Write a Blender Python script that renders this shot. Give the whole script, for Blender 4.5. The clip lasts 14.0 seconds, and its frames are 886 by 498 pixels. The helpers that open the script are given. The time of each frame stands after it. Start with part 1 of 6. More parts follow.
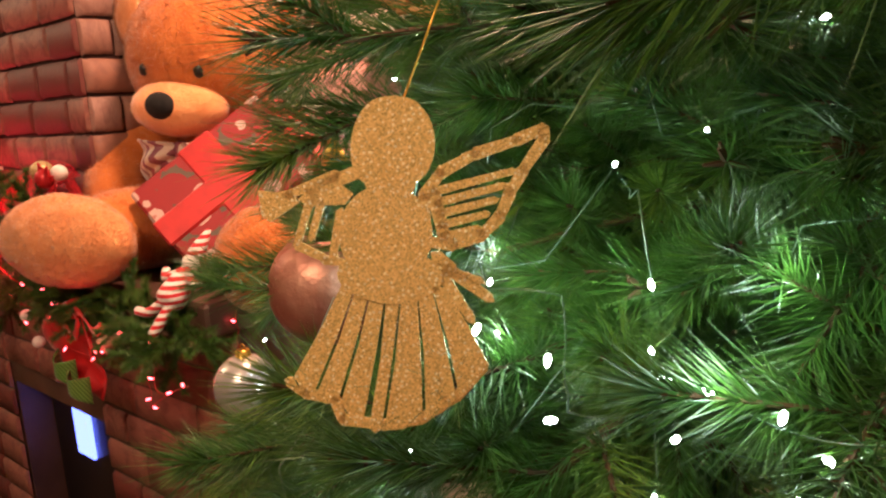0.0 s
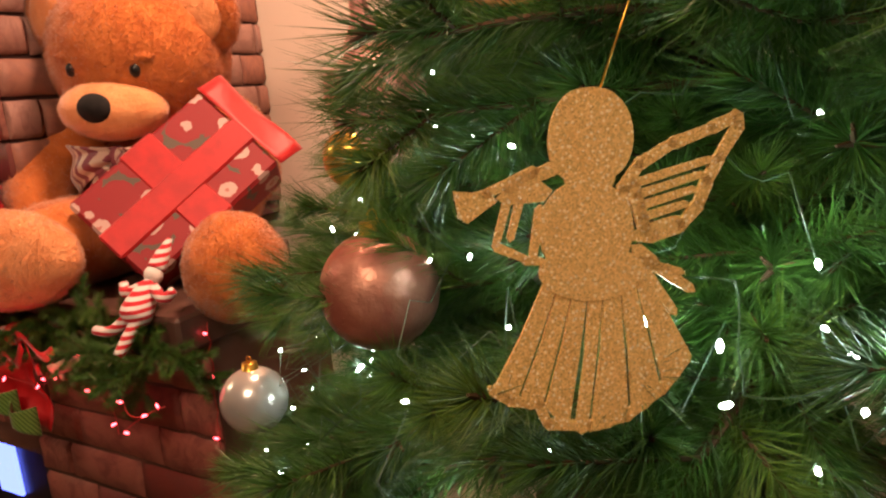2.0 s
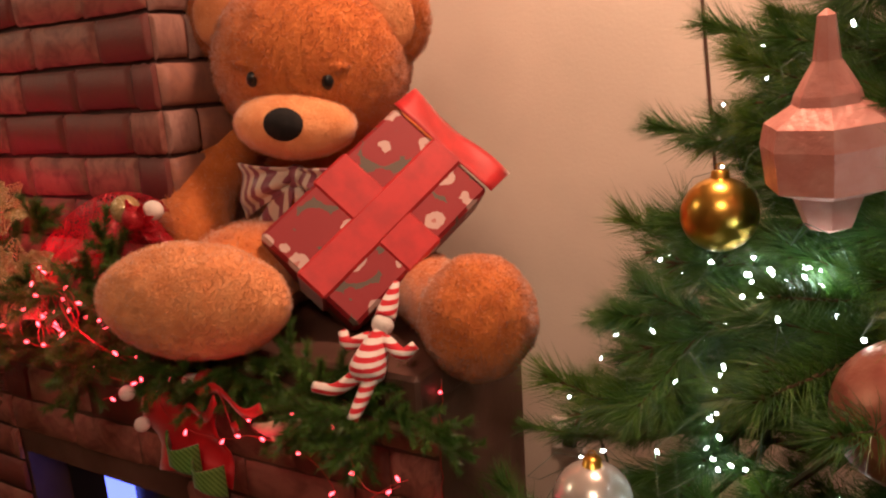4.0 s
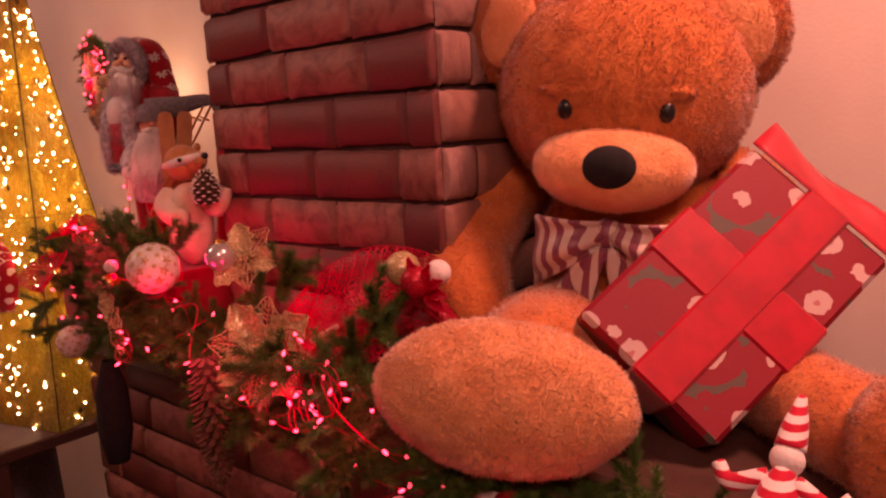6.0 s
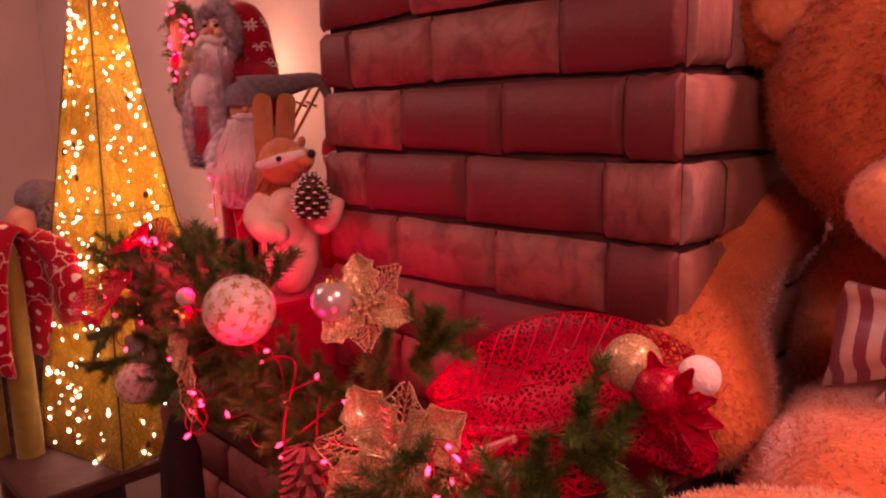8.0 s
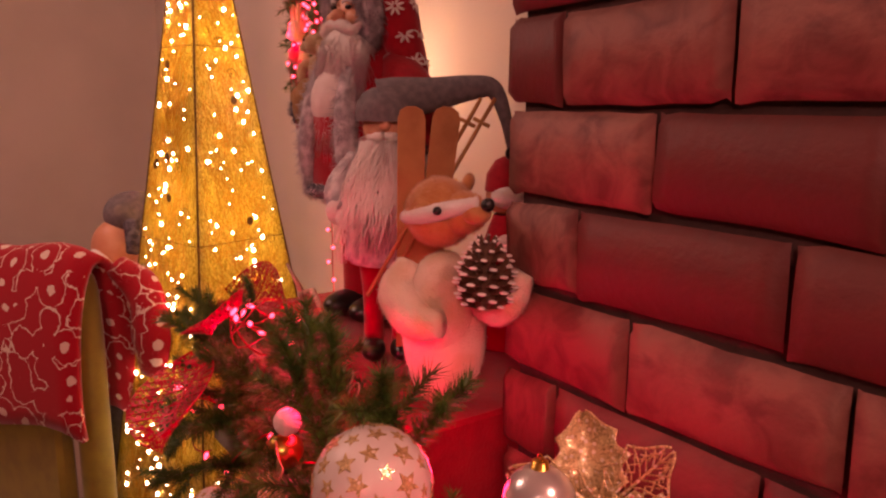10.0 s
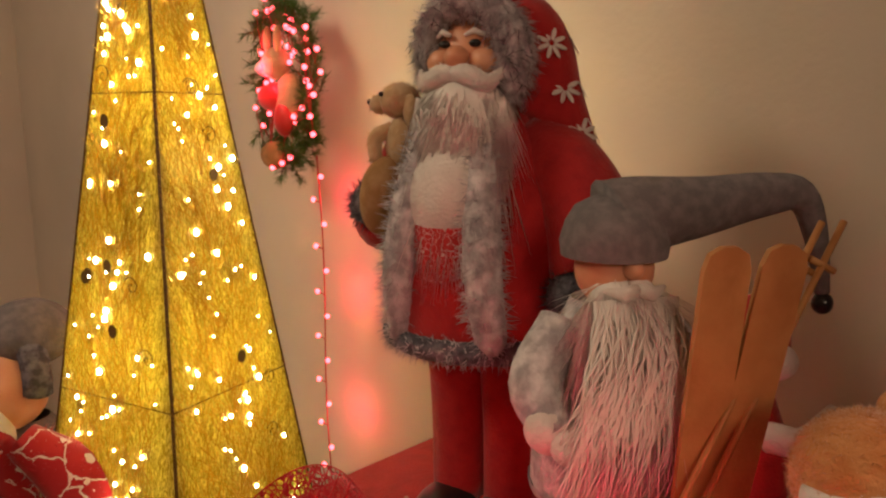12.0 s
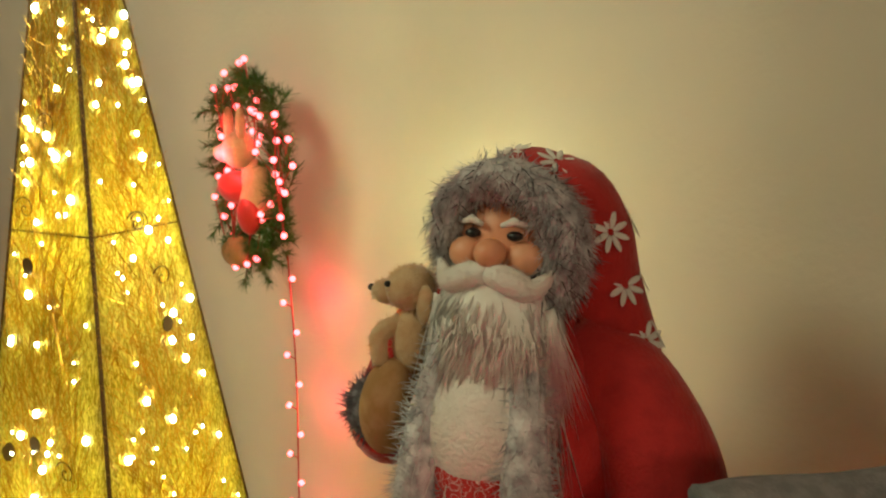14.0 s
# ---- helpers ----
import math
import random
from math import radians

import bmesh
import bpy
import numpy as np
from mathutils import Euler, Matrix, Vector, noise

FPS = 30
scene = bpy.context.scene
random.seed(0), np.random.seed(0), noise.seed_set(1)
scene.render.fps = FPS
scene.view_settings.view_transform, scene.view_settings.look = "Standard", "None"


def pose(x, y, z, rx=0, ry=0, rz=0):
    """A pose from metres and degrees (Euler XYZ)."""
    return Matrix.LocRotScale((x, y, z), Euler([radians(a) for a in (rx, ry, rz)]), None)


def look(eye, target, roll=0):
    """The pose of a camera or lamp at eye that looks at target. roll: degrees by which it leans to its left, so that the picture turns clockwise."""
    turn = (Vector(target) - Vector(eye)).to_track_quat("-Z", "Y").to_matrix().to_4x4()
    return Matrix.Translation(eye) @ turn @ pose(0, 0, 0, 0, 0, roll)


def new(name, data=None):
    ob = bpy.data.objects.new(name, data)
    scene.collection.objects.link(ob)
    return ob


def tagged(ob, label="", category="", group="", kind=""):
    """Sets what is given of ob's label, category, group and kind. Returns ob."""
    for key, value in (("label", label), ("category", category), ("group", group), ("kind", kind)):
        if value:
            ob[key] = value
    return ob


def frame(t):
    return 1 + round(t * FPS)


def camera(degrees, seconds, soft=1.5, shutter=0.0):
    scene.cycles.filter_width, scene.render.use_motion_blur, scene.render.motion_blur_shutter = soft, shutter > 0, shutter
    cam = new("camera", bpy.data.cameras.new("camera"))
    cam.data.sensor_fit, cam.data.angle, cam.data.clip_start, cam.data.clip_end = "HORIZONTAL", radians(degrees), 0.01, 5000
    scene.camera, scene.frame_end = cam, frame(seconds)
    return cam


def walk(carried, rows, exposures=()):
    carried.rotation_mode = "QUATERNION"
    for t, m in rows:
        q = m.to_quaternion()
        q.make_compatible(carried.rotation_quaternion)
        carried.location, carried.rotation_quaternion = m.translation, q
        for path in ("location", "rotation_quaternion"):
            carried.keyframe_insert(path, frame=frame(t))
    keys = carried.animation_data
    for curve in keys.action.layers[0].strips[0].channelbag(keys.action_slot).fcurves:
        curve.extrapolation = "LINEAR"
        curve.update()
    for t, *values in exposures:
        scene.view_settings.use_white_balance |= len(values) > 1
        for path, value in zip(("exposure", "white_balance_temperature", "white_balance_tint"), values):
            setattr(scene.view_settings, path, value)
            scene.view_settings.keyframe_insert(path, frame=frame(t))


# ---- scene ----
cam = camera(61.4, 14.0, soft=2.2)
PATH = [
    (0, (0.357, -0.043, 1.442), (-0.914, 1.453, 1.059), -3.3),
    (0.5, (0.338, -0.048, 1.441), (-0.893, 1.477, 1.043), -3.7),
    (1, (0.304, -0.054, 1.445), (-0.871, 1.513, 1.042), -4.1),
    (1.5, (0.266, -0.077, 1.447), (-0.834, 1.54, 1.031), -4.4),
    (2, (0.224, -0.119, 1.453), (-0.796, 1.548, 1.029), -5.0),
    (2.5, (0.152, -0.153, 1.466), (-0.844, 1.53, 1.046), -5.4),
    (3, (0.049, -0.197, 1.501), (-0.938, 1.488, 1.067), -4.5),
    (3.5, (-0.115, -0.152, 1.501), (-1.071, 1.547, 1.055), -3.9),
    (4, (-0.202, -0.175, 1.536), (-1.179, 1.507, 1.072), -3.6),
    (4.2, (-0.236, -0.194, 1.537), (-1.231, 1.482, 1.089), -3.5),
    (6.3, (-0.597, -0.05, 1.534), (-1.935, 1.401, 1.208), -2.8),
    (6.5, (-0.604, -0.029, 1.541), (-1.972, 1.392, 1.212), -2.6),
    (7, (-0.678, 0.028, 1.538), (-2.083, 1.412, 1.208), -2.5),
    (7.5, (-0.771, 0.07, 1.538), (-2.195, 1.431, 1.194), -1.9),
    (8, (-0.921, 0.102, 1.55), (-2.352, 1.451, 1.188), -1.4),
    (8.5, (-1.032, 0.106, 1.553), (-2.492, 1.433, 1.205), -1.1),
    (8.7, (-1.072, 0.097, 1.562), (-2.53, 1.415, 1.191), -1.1),
    (10.8, (-1.457, 0.36, 1.589), (-3.12, 1.413, 1.233), 0.7),
    (11, (-1.515, 0.36, 1.592), (-3.135, 1.48, 1.246), 0.6),
    (11.5, (-1.671, 0.334, 1.6), (-3.152, 1.632, 1.257), -0.3),
    (12, (-1.773, 0.307, 1.649), (-3.14, 1.727, 1.307), -0.1),
    (12.5, (-1.812, 0.322, 1.694), (-3.157, 1.757, 1.33), 0.3),
    (13, (-1.844, 0.344, 1.735), (-3.171, 1.796, 1.37), 1.5),
    (13.5, (-1.903, 0.378, 1.754), (-3.165, 1.877, 1.355), 0.3),
    (14, (-1.913, 0.39, 1.782), (-3.184, 1.885, 1.394), 0.3),
]
walk(cam, [(t, look(eye, target, roll)) for t, eye, target, roll in PATH],
     [(0, 0.65, 6500, 4), (2.5, 0.3, 6500, 8), (4.2, -0.12, 6400, 12), (6.3, -0.2, 8000, 95), (8.7, -0.02, 8000, 118), (10.8, -0.12, 7100, 40), (11.6, -0.05, 6600, 14), (12.5, -0.02, 6200, 0), (13.5, -0.2, 5900, -20), (14, 0.2, 5500, -28)])

# ---- world and lamps ----
world = bpy.data.worlds.new("world")
scene.world = world
world.use_nodes = True
world.node_tree.nodes["Background"].inputs[0].default_value = (0.5, 0.42, 0.4, 1)
world.node_tree.nodes["Background"].inputs[1].default_value = 0.05


def lamp(name, place, watts, colour, size=0.01):
    data = bpy.data.lights.new(name, "POINT")
    data.energy, data.color, data.shadow_soft_size = watts, colour, size
    ob = new(name, data)
    ob.location = place
    return ob


def area(name, place, target, watts, colour, size):
    data = bpy.data.lights.new(name, "AREA")
    data.energy, data.color, data.size = watts, colour, size
    ob = new(name, data)
    ob.matrix_world = look(place, target)
    return ob


RED, COOL, GOLD, WARM = (1, 0.03, 0.08), (0.8, 1, 0.92), (1, 0.86, 0.33), (1, 0.66, 0.44)
area("ceiling_lamp_light", (0.1, -0.9, 2.6), (-0.5, 0.6, 1.2), 24, WARM, 0.5)
area("wall_glow_lamp_light", (-0.35, 0.8, 2.62), (-0.35, 1.4, 1.2), 29, (1, 0.55, 0.36), 0.3)
# added fill aimed at the Santa figure, with no fitting behind it
area("santa_fill_light", (-2.95, -0.3, 2.55), (-2.2, 0.78, 1.6), 8, (1, 0.78, 0.52), 0.4)
for p, w in (((-1.85, 0.52, 1.33), 1.1), ((-1.62, 0.45, 1.24), 0.75), ((-1.36, 0.46, 1.18), 0.5), ((-1.22, 0.48, 1.18), 0.4),
             ((-0.92, 0.47, 1.05), 0.2), ((-2.0, 0.54, 1.32), 1.2), ((-1.70, 0.54, 1.33), 1.0), ((-1.45, 0.50, 1.25), 0.8)):
    lamp("red_fairy_light", p, w, RED, 0.03)
for p, w in (((-2.60, 0.95, 1.40), 0.16), ((-2.60, 0.95, 1.22), 0.16), ((-2.67, 0.88, 1.72), 0.5), ((-2.61, 0.95, 1.54), 0.16)):
    lamp("red_wall_light", p, w, RED, 0.02)
for p, w in (((0.138, 0.295, 1.343), 0.16), ((0.17, 0.33, 1.357), 0.10), ((0.265, 0.33, 1.35), 0.13), ((0.243, 0.285, 1.312), 0.08), ((-0.078, 0.37, 1.126), 0.06),
             ((-0.229, 0.51, 1.347), 0.16), ((-0.004, 0.37, 1.361), 0.18), ((-0.292, 0.49, 1.13), 0.10), ((0.03, 0.40, 1.33), 0.08), ((0.10, 0.31, 1.30), 0.10)):
    lamp("white_fairy_light", p, w, COOL)
for p, w in (((-2.55, 0.68, 1.10), 1.4), ((-2.55, 0.68, 1.4), 2.4), ((-2.55, 0.68, 1.68), 1.7)):
    lamp("golden_tree_light", p, w, GOLD, 0.02)
lamp("yellow_fairy_light", (-2.36, 0.89, 1.64), 0.55, (1, 0.8, 0.4), 0.02)


# ---- materials ----
def mat(name, colour, rough=0.6, metal=0.0, other=None, scale=40.0, bump=0.0, bump_scale=200.0, sheen=0.0, glow=0.0, clear=0.0, fac=(0.4, 0.65)):
    m = bpy.data.materials.new(name)
    m.use_nodes = True
    n, l = m.node_tree.nodes, m.node_tree.links
    b = n["Principled BSDF"]
    b.inputs["Base Color"].default_value = (*colour, 1)
    b.inputs["Roughness"].default_value, b.inputs["Metallic"].default_value = rough, metal
    if sheen:
        b.inputs["Sheen Weight"].default_value, b.inputs["Sheen Roughness"].default_value = sheen, 0.4
    if clear:
        b.inputs["Transmission Weight"].default_value = clear
    if glow:
        b.inputs["Emission Color"].default_value, b.inputs["Emission Strength"].default_value = (*colour, 1), glow
    co = n.new("ShaderNodeTexCoord")
    if other:
        t, r = n.new("ShaderNodeTexNoise"), n.new("ShaderNodeValToRGB")
        t.inputs["Scale"].default_value, t.inputs["Detail"].default_value = scale, 6
        r.color_ramp.elements[0].position, r.color_ramp.elements[1].position = fac
        r.color_ramp.elements[0].color, r.color_ramp.elements[1].color = (*colour, 1), (*other, 1)
        l.new(co.outputs["Object"], t.inputs["Vector"])
        l.new(t.outputs["Fac"], r.inputs["Fac"])
        l.new(r.outputs["Color"], b.inputs["Base Color"])
    if bump:
        t, k = n.new("ShaderNodeTexNoise"), n.new("ShaderNodeBump")
        t.inputs["Scale"].default_value, t.inputs["Detail"].default_value = bump_scale, 4
        k.inputs["Strength"].default_value, k.inputs["Distance"].default_value = bump, 0.004
        l.new(co.outputs["Object"], t.inputs["Vector"])
        l.new(t.outputs["Fac"], k.inputs["Height"])
        l.new(k.outputs["Normal"], b.inputs["Normal"])
    return m


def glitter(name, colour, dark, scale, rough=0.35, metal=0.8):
    """Fine flakes that each lie at their own angle, painted pale glints among them."""
    m = mat(name, colour, rough, metal)
    n, l = m.node_tree.nodes, m.node_tree.links
    b = n["Principled BSDF"]
    co, v, r = n.new("ShaderNodeTexCoord"), n.new("ShaderNodeTexVoronoi"), n.new("ShaderNodeValToRGB")
    v.inputs["Scale"].default_value = scale
    r.color_ramp.elements[0].color, r.color_ramp.elements[1].color = (*dark, 1), (*colour, 1)
    sep, mix, nrm = n.new("ShaderNodeSeparateColor"), n.new("ShaderNodeBump"), n.new("ShaderNodeMath")
    l.new(co.outputs["Object"], v.inputs["Vector"])
    l.new(v.outputs["Color"], sep.inputs[0])
    l.new(sep.outputs[0], r.inputs["Fac"])
    # sparkle put into the base colour as brighter spots
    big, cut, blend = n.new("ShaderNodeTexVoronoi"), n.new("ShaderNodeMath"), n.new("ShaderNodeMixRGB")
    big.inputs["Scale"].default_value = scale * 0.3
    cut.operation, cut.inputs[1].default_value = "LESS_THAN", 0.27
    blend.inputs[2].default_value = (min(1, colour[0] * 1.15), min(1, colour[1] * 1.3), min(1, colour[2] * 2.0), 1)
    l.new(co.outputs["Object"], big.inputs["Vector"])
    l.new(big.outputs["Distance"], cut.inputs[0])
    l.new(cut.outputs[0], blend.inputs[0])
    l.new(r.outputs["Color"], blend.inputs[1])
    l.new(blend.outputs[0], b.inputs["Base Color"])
    mix.inputs["Strength"].default_value, mix.inputs["Distance"].default_value = 1.0, 0.0012
    l.new(sep.outputs[1], mix.inputs["Height"])
    l.new(mix.outputs["Normal"], b.inputs["Normal"])
    nrm.operation, nrm.inputs[1].default_value, nrm.inputs[2].default_value = "MULTIPLY_ADD", 0.4, 0.15
    l.new(sep.outputs[2], nrm.inputs[0])
    l.new(nrm.outputs[0], b.inputs["Roughness"])
    return m


def spots(name, ground, stops, scale, rough=0.5, sheen=0.0):
    """Printed paper or cloth: a ground with round blots of other colours."""
    m = mat(name, ground, rough, sheen=sheen, bump=0.1, bump_scale=60)
    n, l = m.node_tree.nodes, m.node_tree.links
    b = n["Principled BSDF"]
    co, v, r, d, add = (n.new("ShaderNode" + k) for k in ("TexCoord", "TexVoronoi", "ValToRGB", "TexNoise", "VectorMath"))
    v.inputs["Scale"].default_value, v.inputs["Randomness"].default_value = scale, 0.55
    d.inputs["Scale"].default_value = scale * 3
    add.operation = "MULTIPLY_ADD"
    add.inputs[1].default_value = (0.3 / scale,) * 3
    l.new(co.outputs["Object"], d.inputs["Vector"])
    l.new(d.outputs["Color"], add.inputs[0])
    l.new(co.outputs["Object"], add.inputs[2])
    l.new(add.outputs[0], v.inputs["Vector"])
    l.new(v.outputs["Distance"], r.inputs["Fac"])
    r.color_ramp.interpolation = "CONSTANT"
    r.color_ramp.elements[0].color = (*stops[0][1], 1)
    r.color_ramp.elements[1].position, r.color_ramp.elements[1].color = stops[-1][0], (*stops[-1][1], 1)
    for p, c in stops[1:-1]:
        r.color_ramp.elements.new(p).color = (*c, 1)
    l.new(r.outputs["Color"], b.inputs["Base Color"])
    return m


def stripes(name, a, c, scale, axis="Z", rough=0.8):
    m = mat(name, a, rough, sheen=0.3)
    n, l = m.node_tree.nodes, m.node_tree.links
    co, w, r = n.new("ShaderNodeTexCoord"), n.new("ShaderNodeTexWave"), n.new("ShaderNodeValToRGB")
    w.bands_direction, w.inputs["Scale"].default_value, w.inputs["Distortion"].default_value = axis, scale, 0.6
    r.color_ramp.interpolation = "CONSTANT"
    r.color_ramp.elements[0].color, r.color_ramp.elements[1].color, r.color_ramp.elements[1].position = (*a, 1), (*c, 1), 0.5
    l.new(co.outputs["Object"], w.inputs["Vector"])
    l.new(w.outputs["Fac"], r.inputs["Fac"])
    l.new(r.outputs["Color"], n["Principled BSDF"].inputs["Base Color"])
    return m


def brick_mat(name, a, c, d):
    """Printed brick: each piece in its own tone, with streaks and soot."""
    m = mat(name, a, 0.6, bump=0.25, bump_scale=110)
    n, l = m.node_tree.nodes, m.node_tree.links
    b = n["Principled BSDF"]
    info, r, t, mix, co = (n.new("ShaderNode" + k) for k in ("ObjectInfo", "ValToRGB", "TexNoise", "MixRGB", "TexCoord"))
    r.color_ramp.elements[0].color, r.color_ramp.elements[1].color = (*a, 1), (*c, 1)
    r.color_ramp.elements.new(0.35).color = (a[0] * 1.05, a[1] * 0.8, a[2] * 0.65, 1)
    r.color_ramp.elements.new(0.5).color = (c[0] * 0.8, c[1] * 0.75, c[2] * 0.75, 1)
    l.new(info.outputs["Random"], r.inputs["Fac"])
    t.inputs["Scale"].default_value, t.inputs["Detail"].default_value, t.inputs["Distortion"].default_value = 26, 8, 0.8
    size, shift = n.new("ShaderNodeMapping"), n.new("ShaderNodeVectorMath")
    size.inputs["Scale"].default_value = (0.2, 1, 0.1)
    shift.operation = "ADD"
    l.new(co.outputs["Object"], size.inputs["Vector"])
    l.new(size.outputs[0], shift.inputs[0])
    l.new(info.outputs["Random"], shift.inputs[1])
    l.new(shift.outputs[0], t.inputs["Vector"])
    for node in n:
        if node.bl_idname == "ShaderNodeTexNoise" and node != t:
            l.new(shift.outputs[0], node.inputs["Vector"])
    k = n.new("ShaderNodeValToRGB")
    k.color_ramp.elements[0].position, k.color_ramp.elements[1].position = 0.42, 0.68
    k.color_ramp.elements[1].color = (0.75, 0.75, 0.75, 1)
    l.new(t.outputs["Fac"], k.inputs["Fac"])
    l.new(k.outputs["Color"], mix.inputs[0])
    l.new(r.outputs["Color"], mix.inputs[1])
    mix.inputs[2].default_value = (*d, 1)
    l.new(mix.outputs[0], b.inputs["Base Color"])
    return m


